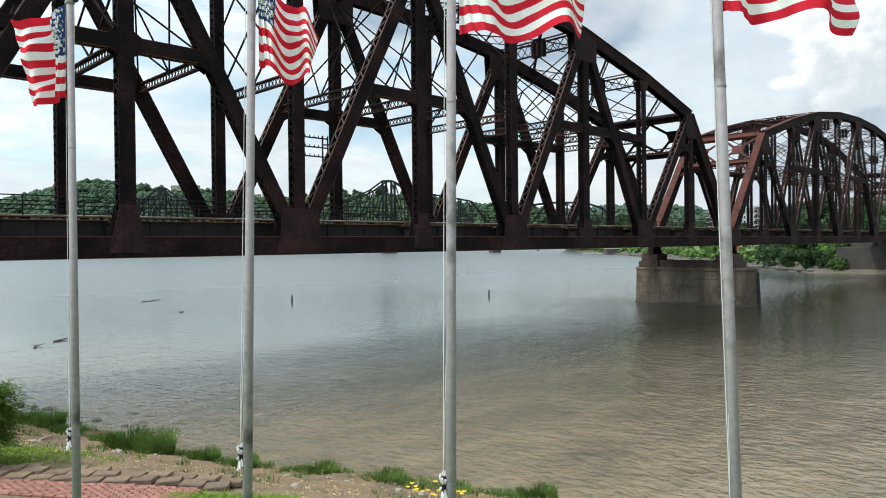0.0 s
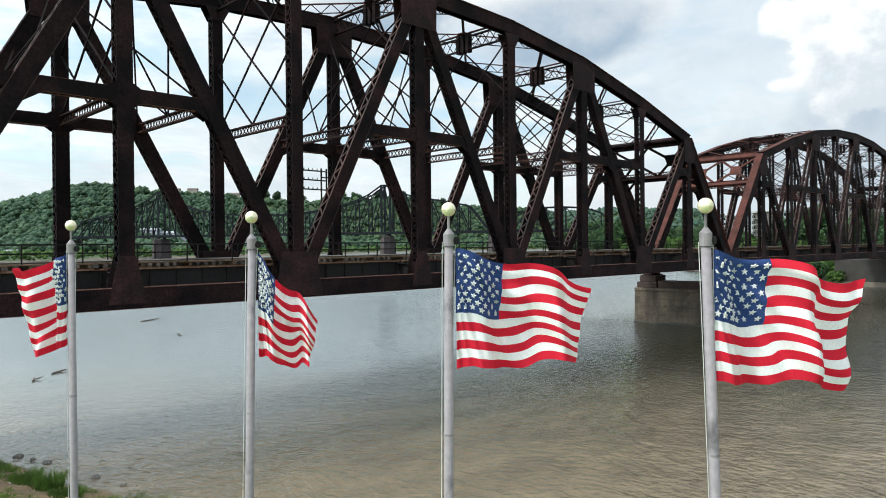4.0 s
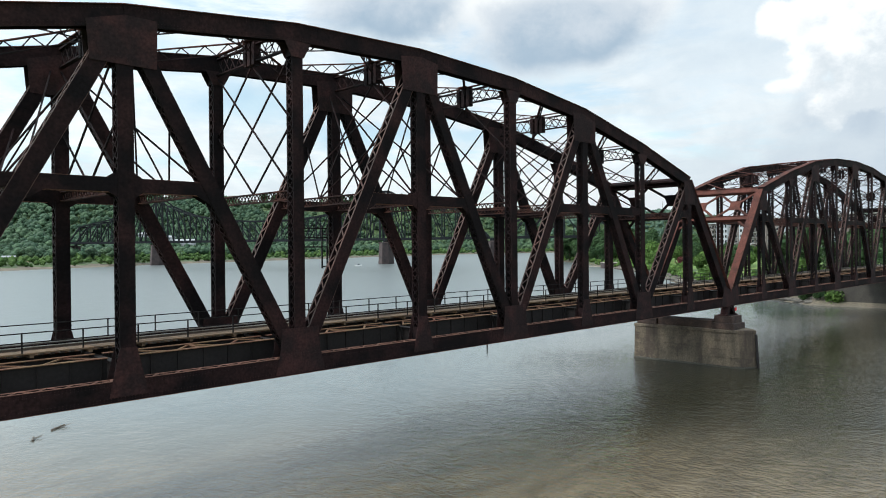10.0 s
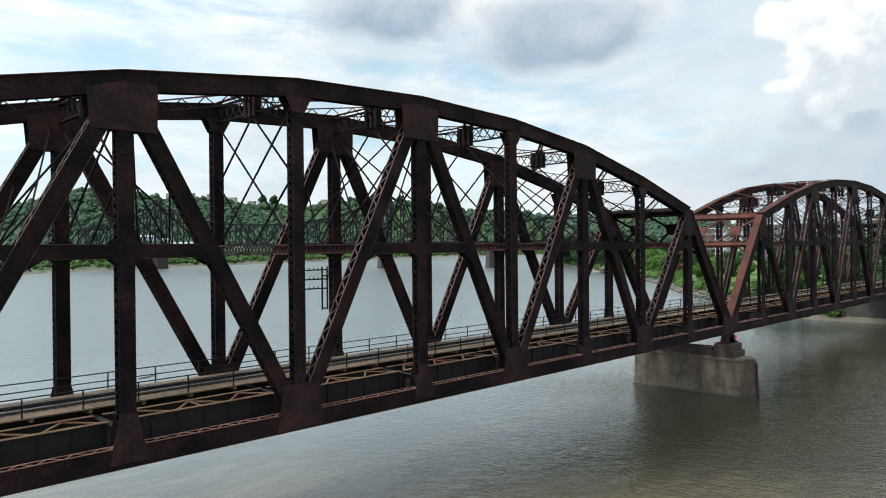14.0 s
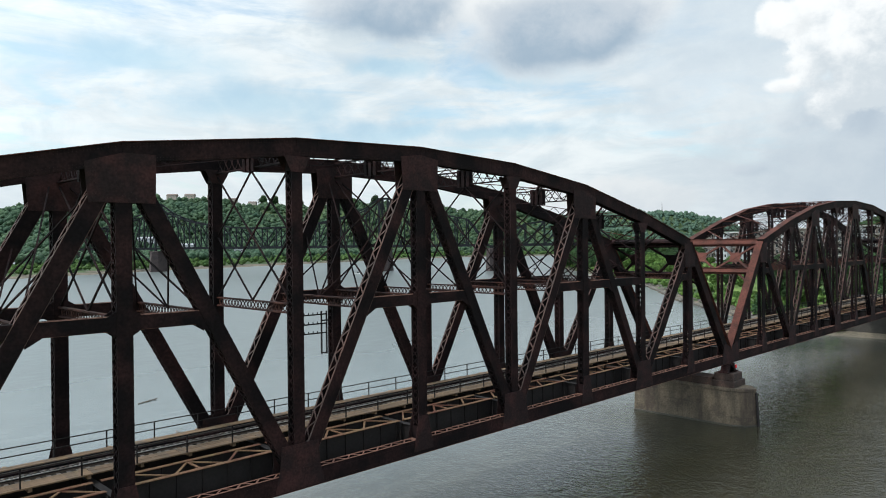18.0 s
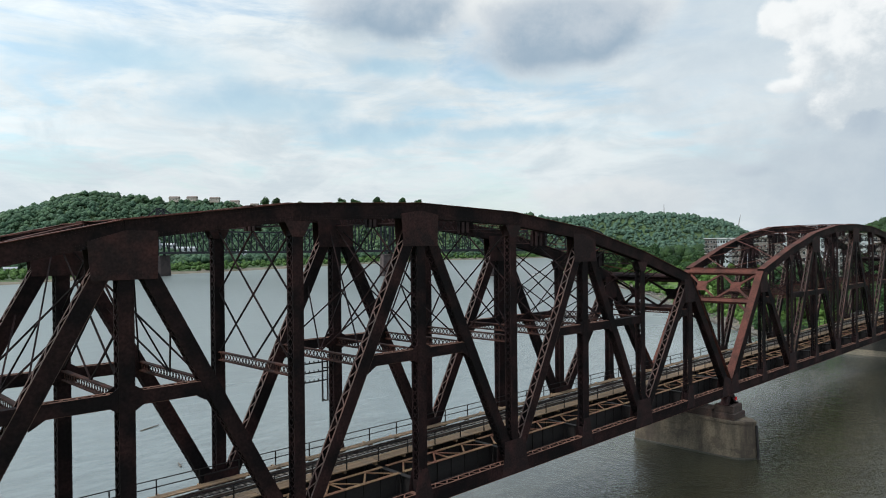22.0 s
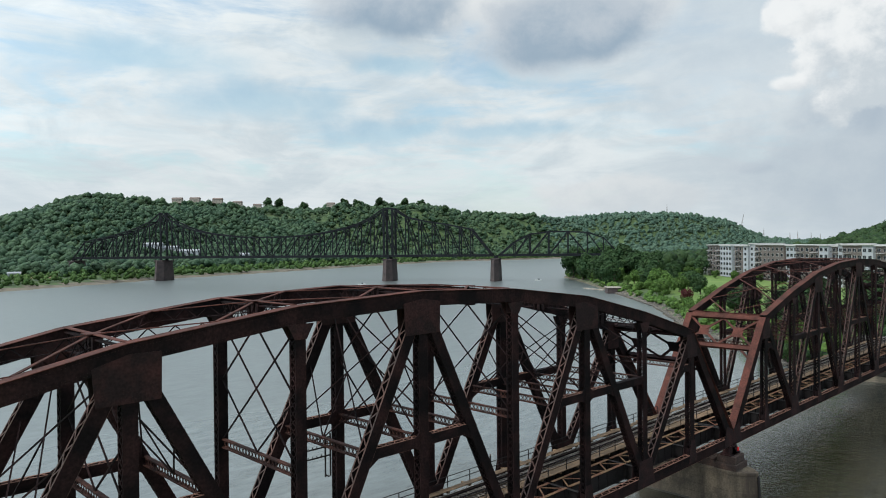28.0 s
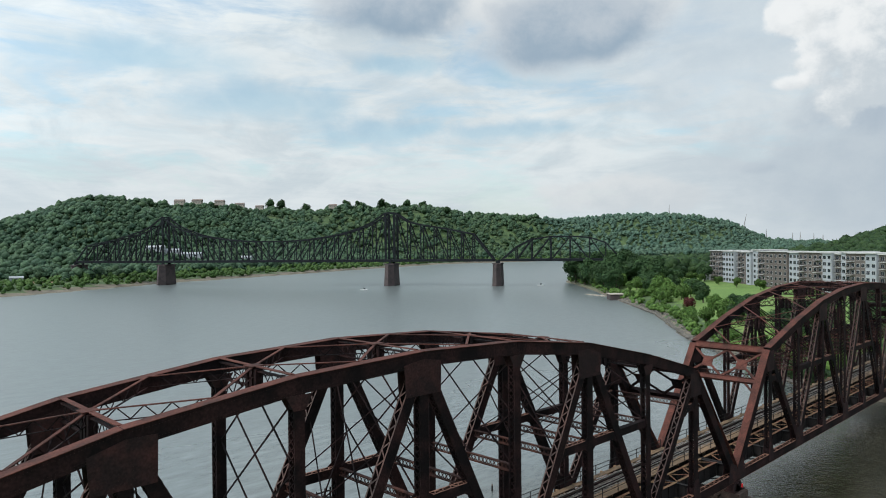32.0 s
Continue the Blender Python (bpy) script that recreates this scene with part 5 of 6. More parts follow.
def masonry_pier(s, top, wide, name_label):
    ob = thing("masonry_pier", name_label, "bridge pier", group="piers of the far bridge")
    bm = bmesh.new()
    rows = 10
    rings = []
    for i in range(rows + 1):
        f = i / rows
        h = wide * (0.62 - 0.12 * f)
        d = (TRUSS_W / 2 + 3.6) - 1.2 * f
        z = -4 + (top + 4) * f
        rings.append([bm.verts.new(q) for q in ((s - h, 5 - d, z), (s, 5 - d - h * 0.9, z), (s + h, 5 - d, z), (s + h, 5 + d, z), (s, 5 + d + h * 0.9, z), (s - h, 5 + d, z))])
    for lo, hi in zip(rings, rings[1:]):
        for i in range(6):
            bm.faces.new((lo[i], lo[(i + 1) % 6], hi[(i + 1) % 6], hi[i]))
    bm.faces.new(rings[-1])
    part("shaft", bm, STONE, ob)
    bm = bmesh.new()
    box(bm, (s, 5, top + 0.4), (wide * 1.12, TRUSS_W + 8, 0.9))
    part("coping", bm, STONE, ob)
    bm = bmesh.new()
    for y in (0, TRUSS_W):
        box(bm, (s, y, (top + DECK_Z) / 2), (2.2, 1.6, DECK_Z - top))
    part("bearing", bm, FARSTEEL, ob)
    ob.matrix_world = FBM
    return ob


masonry_pier(0, 18.6, 8.6, "broad dark masonry pier with pointed ends in the river")
masonry_pier(226, 18.6, 8.0, "broad dark masonry pier with pointed ends in the river")
masonry_pier(321, 18.6, 6.6, "slender dark masonry pier with pointed ends in the river")
masonry_pier(-97, 18.6, 6.6, "dark masonry pier on the far bank")
masonry_pier(424, 18.6, 6.6, "dark masonry pier among the trees on the bank")

# ---- the riverside apartments ----
BRICK = material("brown_brick", (0.094, 0.078, 0.070), 0.9, 0, 0.15, 0.2, 3.0, 0.2)
RENDER = material("white_render", (0.27, 0.285, 0.305), 0.8, 0, 0.06, 0.2, 2.0, 0.05)
TRIM = material("pale_trim", (0.36, 0.355, 0.345), 0.7, 0, 0.08, 0.3, 2.0, 0.05)
GLASS = material("window_glass", (0.020, 0.026, 0.032), 0.08, 0, 0.1, 0.3, 1.0, 0.0)
AP0, AP1 = Vector((422, 200, 0)), Vector((304, 60, 0))
APX = (AP1 - AP0).normalized()
APY = Vector((-APX.y, APX.x, 0))
if APY.y < 0:
    APY = -APY
AP_Z = 7.2
# local x along the facade, local y into the building, away from the river lawn
APM = Matrix.Translation(AP0 + Vector((0, 0, AP_Z))) @ Matrix((APX, APX.cross(Vector((0, 0, -1))), Vector((0, 0, 1)))).transposed().to_4x4()
FLOORS, STOREY = 6, 3.5
apartments = thing("apartment_building", "six-storey brown brick and white apartment block with balconies", "apartment building")
bm = bmesh.new()
box(bm, (0, 0, 0), (2.5, 0.12, 1.95))
win_wide = mesh_of("window", bm, TRIM)
bm = bmesh.new()
box(bm, (-0.6, -0.07, 0), (1.08, 0.05, 1.75))
box(bm, (0.6, -0.07, 0), (1.08, 0.05, 1.75))
pane_wide = mesh_of("pane", bm, GLASS)
bm = bmesh.new()
box(bm, (0, 0, 0), (5.4, 1.7, 0.22))
slab_me = mesh_of("balcony", bm, TRIM)
bm = bmesh.new()
for z in (0.25, 0.5, 0.75, 1.05):
    box(bm, (0, -0.8, z), (5.3, 0.05, 0.06))
for k in range(7):
    box(bm, (-2.6 + k * 0.866, -0.8, 0.55), (0.05, 0.05, 1.05))
rail_me = mesh_of("balcony_rail", bm, DARKSTEEL)
for s0, s1, mat, depth, extra, kind in ((0, 22, BRICK, 0, 0.3, "balcony"), (22, 38.6, RENDER, -1.0, 0, "window"), (38.6, 54, BRICK, 1.5, -0.4, "balcony"),
                                        (54, 60, RENDER, -0.6, -0.2, "window"), (60, 69.7, RENDER, 1.0, 1.2, "window"), (69.7, 88, BRICK, -0.6, 0.4, "balcony"),
                                        (88, 103, BRICK, -0.5, 0.4, "window"), (103, 115, RENDER, 0.6, 0, "window"), (115, 138, BRICK, -0.6, 0.4, "balcony"),
                                        (138, 146, RENDER, -0.8, 0.2, "window"), (146, 153.4, BRICK, 1.4, -0.3, "balcony"), (153.4, 157.5, RENDER, -0.2, 0.9, "window"),
                                        (157.5, 173, BRICK, -0.5, 0.4, "balcony"), (173, 181, RENDER, -0.7, 0.5, "window"), (181, 204, BRICK, 0.8, 0.0, "balcony"),
                                        (204, 222, RENDER, -0.4, 0.4, "window")):
    h = FLOORS * STOREY + 0.6 + extra
    bm = bmesh.new()
    box(bm, ((s0 + s1) / 2, depth + 9, h / 2), (s1 - s0 - 0.05, 18, h))
    wall = part("wall", bm, mat, apartments)
    wall.matrix_world = APM
    bm = bmesh.new()
    box(bm, ((s0 + s1) / 2, depth + 8.6, h + 0.25), (s1 - s0 + 0.7, 19.2, 0.5))
    part("roof", bm, TRIM, apartments).matrix_world = APM
    for f in range(FLOORS):
        z = f * STOREY + 2.1
        if kind == "balcony" and f > 0:
            b = part("balcony", slab_me, None, apartments)
            b.matrix_world = APM @ pose((s0 + s1) / 2 if s1 - s0 < 14 else s0 + 4.2, depth - 0.9, z - 1.55)
            r = part("rail", rail_me, None, b)
            if s1 - s0 > 19:
                b = part("balcony", slab_me, None, apartments)
                b.matrix_world = APM @ pose(s1 - 4.2, depth - 0.9, z - 1.55)
                part("rail", rail_me, None, b)
        count = max(1, round((s1 - s0) / 4.4))
        for k in range(count):
            w = part("window", win_wide, None, apartments)
            w.matrix_world = APM @ pose(s0 + (k + 0.5) * (s1 - s0) / count, depth - 0.03, z)
            part("pane", pane_wide, None, w)
annex = thing("utility_shed", "small white flat-roofed shed beside the apartments", "shed")
bm = bmesh.new()
box(bm, (-9, 2, 2.4), (12, 8, 4.8))
part("wall", bm, RENDER, annex).matrix_world = APM
bm = bmesh.new()
box(bm, (-9, 2, 4.95), (12.6, 8.6, 0.3))
part("roof", bm, TRIM, annex).matrix_world = APM

# ---- small buildings on the far side ----
ROOF = material("brown_shingle", (0.13, 0.10, 0.085), 0.9, 0, 0.2, 0.3, 3.0, 0.2)
SIDING = material("beige_siding", (0.28, 0.245, 0.21), 0.85, 0, 0.12, 0.3, 3.0, 0.1)


def house(x, y, wide, deep, high, turn, wall_mat, label, lift=0.0, name="house"):
    ob = thing(name, label, name)
    bm = bmesh.new()
    box(bm, (0, 0, high / 2 - 1), (wide, deep, high + 2))
    part("wall", bm, wall_mat, ob)
    bm = bmesh.new()
    rise = deep * 0.28
    plate(bm, [(-deep * 0.56, high), (deep * 0.56, high), (0, high + rise)], -wide * 0.53, wide * 0.53)
    bmesh.ops.rotate(bm, verts=bm.verts, matrix=Matrix.Rotation(radians(90), 3, "Z"))
    part("roof", bm, ROOF if wall_mat is SIDING else wall_mat, ob)
    for i in range(3):
        bm = bmesh.new()
        box(bm, (wide * (i - 1) * 0.28, -deep / 2 - 0.03, high * 0.5), (1.4, 0.1, 1.5))
        part("window", bm, GLASS, ob)
    ob.matrix_world = pose(x, y, ground_z(x, y) + lift, 0, 0, turn)
    return ob


def bearing_spot(lat, fwd):
    return -85 + 0.699 * fwd + 0.715 * lat, -37 + 0.715 * fwd - 0.699 * lat


def crest_spot(k):
    """The spot along one bearing where the ridge stands highest against the sky."""
    f = max(range(900, 1800, 20), key=lambda d: (ground_z(*bearing_spot(k * d, d)) - 36) / d)
    return bearing_spot(k * f, f)


for k in (-0.375, -0.350, -0.318, -0.290, -0.262, -0.158):
    x, y = crest_spot(k)
    house(x, y, 19, 11, 6.5, -44, SIDING, "beige two-storey house with a brown roof on the ridge", 10.5)
# tall single trees that top the ridge
for k, s in ((-0.246, 2.5), (-0.230, 2.6), (-0.196, 2.1), (-0.140, 2.2), (-0.122, 2.0), (-0.088, 2.4), (-0.052, 2.3), (-0.030, 2.1), (0.004, 2.2)):
    plant(2, *crest_spot(k), s)
for k, fwd, wide in ((-0.410, 955, 24), (-0.385, 960, 20), (-0.360, 958, 28), (-0.281, 980, 13)):
    x, y = bearing_spot(k * fwd, fwd)
    house(x, y, wide, 9, 4.5, -44, RENDER, "long white shed on the far hillside", 9.0, "shed")
x, y = bearing_spot(-394, 648)
house(x, y, 11, 5, 3.4, -14, RENDER, "white mobile home above the far bank", 0.5, "mobile home".replace(" ", "_"))
MAST = material("mast_steel", (0.30, 0.29, 0.29), 0.6, 0.3, 0.1, 0.1, 1.0, 0.0)
for k, fwd, high, lean in ((0.318, 2300, 46, 0), (0.422, 2500, 62, 9), (0.455, 2700, 52, 0), (0.492, 2800, 40, 0), (0.503, 2800, 44, 0), (0.522, 2850, 42, 0), (0.535, 2850, 36, 0)):
    x, y = bearing_spot(k * fwd, fwd)
    ob = thing("lattice_mast" if not lean else "tower_crane", "slender grey steel mast on the distant ridge" if not lean else "distant grey crane with a leaning jib", "mast" if not lean else "crane")
    z = ground_z(x, y)
    for i in range(4):
        a = i * math.pi / 2
        bm = bmesh.new()
        tube(bm, (x + 3 * math.cos(a), y + 3 * math.sin(a), z), (x + lean, y - lean, z + high), 0.5, 0.3, 5)
        part("leg", bm, MAST, ob)

# ---- on the water ----
for x, y in ((-31.5, 47.7), (-7.4, 32.6)):
    ob = thing("river_marker", "slim dark marker post standing in the river", "marker post", group="marker posts in the river")
    bm = bmesh.new()
    tube(bm, (x, y, -1.2), (x, y, 0.8), 0.13, 0.11, 10)
    part("post", bm, DARKSTEEL, ob)
    bm = bmesh.new()
    tube(bm, (x, y, 0.8), (x, y, 1.05), 0.15, 0.05, 10)
    part("cap", bm, RAILSTEEL, ob)
DRIFT = material("wet_driftwood", (0.075, 0.060, 0.045), 0.7, 0, 0.3, 2.0, 12.0, 0.4)
for x, y, long, turn in ((-44, 65, 3.4, 20), (-48.5, 45, 1.6, 70), (-66.5, 28, 1.6, 30), (-69.0, 25.5, 1.0, 60)):
    ob = thing("driftwood", "dark waterlogged branch floating on the river", "driftwood", group="driftwood on the water")
    bm = bmesh.new()
    tube(bm, (-long / 2, 0, 0.02), (long / 2, 0.2, 0.12), 0.11, 0.05, 7)
    part("stem", bm, DRIFT, ob)
    for k in range(4):
        bm = bmesh.new()
        q = -long * 0.3 + k * long * 0.2
        tube(bm, (q, 0.05, 0.06), (q + 0.40, 0.42 * (-1) ** k, 0.13 + 0.03 * k), 0.032, 0.012, 5)
        part("twig", bm, DRIFT, ob)
    ob.matrix_world = pose(x, y, 0.0, 0, 0, turn)
HULL = material("white_boat_hull", (0.72, 0.72, 0.70), 0.35, 0, 0.05, 0.5, 3.0, 0.0)
for k, fwd in ((-0.115, 565), (0.135, 600)):
    x, y = bearing_spot(k * fwd, fwd)
    ob = thing("motor_boat", "small white motor boat on open water", "boat", group="boats on the river")
    bm = bmesh.new()
    v = box(bm, (0, 0, 0.35), (5.6, 2.0, 1.1))
    for q in v:
        if q.co.x > 0:
            q.co.y *= 0.25 if q.co.z > 0.3 else 0.1
        if q.co.z < 0:
            q.co.y *= 0.7
    part("hull", bm, HULL, ob)
    bm = bmesh.new()
    box(bm, (-0.4, 0, 1.3), (1.4, 1.2, 0.9))
    bmesh.ops.bevel(bm, geom=bm.edges[:], offset=0.15, segments=2, affect="EDGES")
    part("cabin", bm, GLASS, ob)
    ob.matrix_world = pose(x, y, 0, 0, 0, 150)

# ---- the near bank: flagpoles and flags ----
POLE = material("brushed_aluminium_pole", (0.225, 0.205, 0.208), 0.6, 0.0, 0.12, 1.7, 20.0, 0.05, (0.075, 0.070, 0.070), (0.56, 0.66), spec=0.25)
BALL = material("gilt_ball", (0.78, 0.72, 0.50), 0.25, 0.45, 0.1, 3.0, 20.0, 0.0)
ROPE = material("white_rope", (0.50, 0.50, 0.48), 0.8, 0, 0.1, 4.0, 40.0, 0.2)


def cloth(name, colour):
    m = material(name, colour, 0.75, 0, 0.06, 6.0, 60.0, 0.05, spec=0.2)
    n, l = m.node_tree.nodes, m.node_tree.links
    t = n.new("ShaderNodeBsdfTranslucent")
    mix = n.new("ShaderNodeMixShader")
    mix.inputs[0].default_value = 0.30
    p = n["Principled BSDF"]
    l.new(p.inputs["Base Color"].links[0].from_socket, t.inputs["Color"])
    l.new(p.outputs[0], mix.inputs[1]), l.new(t.outputs[0], mix.inputs[2])
    l.new(mix.outputs[0], n["Material Output"].inputs[0])
    return m


RED, WHITE, BLUE = cloth("red_cloth", (0.58, 0.015, 0.035)), cloth("white_cloth", (0.80, 0.80, 0.79)), cloth("blue_cloth", (0.030, 0.060, 0.180))
HOIST, FLY = 0.92, 1.52


def flag(top, shape, label):
    """A thirteen-striped flag that hangs from top; shape(s, t) gives the place of the cloth: s along the fly, t down the hoist, in metres."""
    ob = thing("flag", label, "flag", group="flags on the flagpoles")
    ob.location = top
    step = HOIST / 13
    cs, ct = 0.40 * FLY, 7 * step

    def sheet(name, s0, s1, t0, t1, mat, ns, nt):
        bm = bmesh.new()
        g = [[bm.verts.new(shape(s0 + (s1 - s0) * i / ns, t0 + (t1 - t0) * j / nt)) for j in range(nt + 1)] for i in range(ns + 1)]
        for i in range(ns):
            for j in range(nt):
                bm.faces.new((g[i][j], g[i + 1][j], g[i + 1][j + 1], g[i][j + 1])).smooth = True
        return part(name, bm, mat, ob)
    for k in range(13):
        sheet("stripe", cs if k < 7 else 0.0, FLY, k * step, (k + 1) * step, WHITE if k % 2 else RED, 36 if k < 7 else 56, 3)
    canton = sheet("canton", 0.0, cs, 0.0, ct, BLUE, 22, 16)
    for row in range(9):
        for col in range(6 if row % 2 == 0 else 5):
            s = cs * (2 * col + 1 + row % 2) / 12
            t = ct * (row + 1) / 10
            bm = bmesh.new()
            c = shape(s, t)
            e1, e2 = (shape(s + 0.01, t) - c).normalized(), (shape(s, t + 0.01) - c).normalized()
            nrm = e1.cross(e2).normalized()
            rim = []
            for q in range(10):
                r = 0.026 if q % 2 == 0 else 0.011
                a = math.pi * q / 5
                rim.append(e1 * r * math.sin(a) - e2 * r * math.cos(a))
            sides = [[bm.verts.new(c + v + nrm * d) for v in rim] for d in (-0.006, 0.006)]
            bm.faces.new(sides[0]), bm.faces.new(sides[1][::-1])
            for q in range(10):
                bm.faces.new((sides[0][q], sides[0][(q + 1) % 10], sides[1][(q + 1) % 10], sides[1][q]))
            part("star", bm, WHITE, canton)
    return ob


VIEW_R, VIEW_F = Vector((0.715, -0.699, 0)), Vector((0.699, 0.715, 0))


def flying(turn, reach, power, taper, drop_top, drop_low, wave, phase, fold):
    """Cloth blown sideways from the pole: reach of the fly in metres, bunched near the pole by power, narrower below by taper;
    the fly's upper and lower corners drop by drop_top and drop_low; wave is the depth of the folds, fold their slant."""
    side = (VIEW_R * math.cos(radians(turn)) + VIEW_F * math.sin(radians(turn)))
    across = Vector((-side.y, side.x, 0))

    def shape(s, t):
        f, g = s / FLY, t / HOIST
        k = f * 10.0 + phase - 1.3 * g
        x = reach * f ** power * (1 - taper * g) + fold * 0.5 * f ** 0.6 * math.sin(k)
        drop = drop_top + (drop_low - drop_top) * g
        z = -t - drop * f ** 1.1 - fold * f ** 0.6 * math.sin(k + 1.1)
        w = wave * f ** 0.6 * (math.sin(k + 0.4) + 0.35 * math.sin(f * 23 + phase * 2 - t * 3.5)) + 0.03 * f ** 0.5 * math.sin(7 * g + phase)
        # creases that fan out from the upper hoist corner
        fan = math.atan2(t + 0.05, s + 0.12)
        w += 0.030 * f ** 0.5 * math.sin(fan * 17 + phase * 3) + 0.012 * math.sin(fan * 41 + phase)
        z += 0.020 * f * math.sin(fan * 17 + phase * 3 + 0.8)
        return side * x + across * w + Vector((0, 0, z))
    return shape


POLES = ((-82.74, -29.3, 10.6, -82.63, -29.37), (-81.95, -31.55, 10.62, -81.91, -31.37), (-81.28, -33.33, 10.63, -81.27, -33.29), (-80.37, -34.94, 10.61, -80.26, -35.13))
SHAPES = ((flying(172, 0.66, 1.2, 0.50, 0.20, 0.12, 0.13, 0.6, 0.05), "striped flag half furled by the wind on its pole"),
          (flying(14, 0.54, 1.35, 0.15, 0.62, 0.14, 0.15, 2.0, 0.07), "striped flag sagging in loose folds from its pole"),
          (flying(8, 1.08, 1.15, 0.10, 0.26, -0.02, 0.17, 3.4, 0.055), "striped flag streaming from its pole with slanting folds"),
          (flying(6, 1.18, 1.15, 0.16, 0.24, 0.06, 0.16, 5.0, 0.06), "striped flag drooping at its fly end in slanting folds"))
for (x, y, z, bx, by), (shape, words) in zip(POLES, SHAPES):
    lean = 0.035 + 0.05 * (x < -82.3) + 0.02 * (x < -81.6)
    bx, by = bx - lean, by + lean
    base = ground_z(bx, by)
    ob = thing("flagpole", "grey aluminium flagpole with a gilt ball and white halyard", "flagpole", group="row of flagpoles on the bank")
    foot, top = Vector((bx, by, base)), Vector((x, y, z - 0.28))
    bm = bmesh.new()
    tube(bm, foot - Vector((0, 0, 0.3)), top, 0.046, 0.034, 20)
    for f in bm.faces:
        f.smooth = len(f.verts) == 4
    part("shaft", bm, POLE, ob)
    for f in (0.28, 0.52, 0.76):
        bm = bmesh.new()
        q = foot.lerp(top, f)
        tube(bm, q - Vector((0, 0, 0.008)), q + Vector((0, 0, 0.008)), 0.0472 - 0.0115 * f, sides=20)
        part("joint_ring", bm, POLE, ob)
    bm = bmesh.new()
    tube(bm, top, top + Vector((0, 0, 0.09)), 0.043, 0.043, 14)
    tube(bm, top + Vector((0, 0, 0.09)), top + Vector((0, 0, 0.13)), 0.043, 0.014, 14)
    tube(bm, top + Vector((0, 0, 0.12)), top + Vector((0, 0, 0.25)), 0.011, 0.011, 8)
    truck = part("truck", bm, POLE, ob)
    bm = bmesh.new()
    bmesh.ops.create_uvsphere(bm, u_segments=24, v_segments=14, radius=0.055, matrix=Matrix.Translation((x, y, z)))
    for f in bm.faces:
        f.smooth = True
    part("ball", bm, BALL, ob)
    bm = bmesh.new()
    bmesh.ops.create_cone(bm, cap_ends=True, segments=12, radius1=0.03, radius2=0.03, depth=0.02,
                          matrix=Matrix.Translation(top + VIEW_R * 0.055 + Vector((0, 0, 0.04))) @ Matrix.Rotation(radians(90), 4, "X"))
    part("pulley", bm, DARKSTEEL, ob)
    cleat = foot.lerp(top, 0.275) - VIEW_R * 0.055 - VIEW_F * 0.02
    for k in (-1, 1):
        bm = bmesh.new()
        bar(bm, cleat + Vector((0, 0, 0.1)), top + VIEW_R * 0.05 * k + Vector((0, 0, 0.03)), 0.004, 0.004, (1, 0, 0))
        part("halyard", bm, ROPE, ob)
    bm = bmesh.new()
    box(bm, cleat, (0.03, 0.03, 0.16))
    part("cleat", bm, DARKSTEEL, ob)
    bm = bmesh.new()
    for k in range(7):
        a = k * 0.9
        r = Vector((0.028 * math.cos(a), 0.028 * math.sin(a), 0))
        tube(bm, cleat + r + Vector((0, 0, 0.12 - 0.012 * k)), cleat - r + Vector((0, 0, -0.12 + 0.016 * k)), 0.010, sides=6)
    part("rope_coil", bm, ROPE, ob)
    off = VIEW_R * (0.05 if SHAPES.index((shape, words)) else -0.05)
    flag(top + off + Vector((0, 0, -0.02)), shape, words)

# ---- low block kerb and brick paving ----
PAVER = material("red_paver", (0.235, 0.105, 0.076), 0.9, 0, 0.2, 2.0, 16.0, 0.4, random_tone=0.25)
BLOCK = material("tan_wall_block", (0.172, 0.116, 0.072), 0.95, 0, 0.25, 1.5, 14.0, 0.6, (0.115, 0.085, 0.062), random_tone=0.2)
kerb = thing("block_kerb", "crooked low kerb of loose tan concrete blocks", "kerb")
bm = bmesh.new()
v = box(bm, (0, 0, 0), (0.52, 0.34, 0.11))
bmesh.ops.bevel(bm, geom=bm.edges[:], offset=0.012, segments=1, affect="EDGES")
block_me = mesh_of("block", bm, BLOCK)
rk = random.Random(8)
K0, K1 = Vector((-82.3, -19.0, 0)), Vector((-78.0, -23.1, 0))
KX = (K1 - K0).normalized()
KY = Vector((-KX.y, KX.x, 0))
count = 12
for row, (shift, lift) in enumerate(((0.0, 0.0), (0.30, 0.05), (0.62, 0.02))):
    for i in range(count):
        if row == 2 and rk.random() < 0.35:
            continue
        q = K0 + KX * (0.53 * i + 0.2 * row) + KY * (shift + 0.1 * math.sin(i * 0.9))
        b = part("block", block_me, None, kerb)
        b.matrix_basis = pose(q.x, q.y, ground_z(q.x, q.y) + 0.04 + lift + rk.uniform(0, 0.05), rk.uniform(-4, 4), rk.uniform(-4, 4),
                              math.degrees(math.atan2(KX.y, KX.x)) + rk.uniform(-9, 9))
paving = thing("brick_paving", "sunken red brick paving beside the kerb", "paving")
bm = bmesh.new()
box(bm, (0, 0, 0), (0.205, 0.10, 0.07))
bmesh.ops.bevel(bm, geom=bm.edges[:], offset=0.006, segments=1, affect="EDGES")
brick_me = mesh_of("brick", bm, PAVER)
for i in range(26):
    for j in range(11):
        q = K0 + KX * (0.215 * i + (0.107 if j % 2 else 0)) - KY * (0.25 + 0.108 * j)
        b = part("brick", brick_me, None, paving)
        b.matrix_basis = pose(q.x, q.y, ground_z(q.x, q.y) + 0.015 + rk.uniform(-0.008, 0.01), rk.uniform(-2, 2), rk.uniform(-2, 2), math.degrees(math.atan2(KX.y, KX.x)) + rk.uniform(-2, 2))


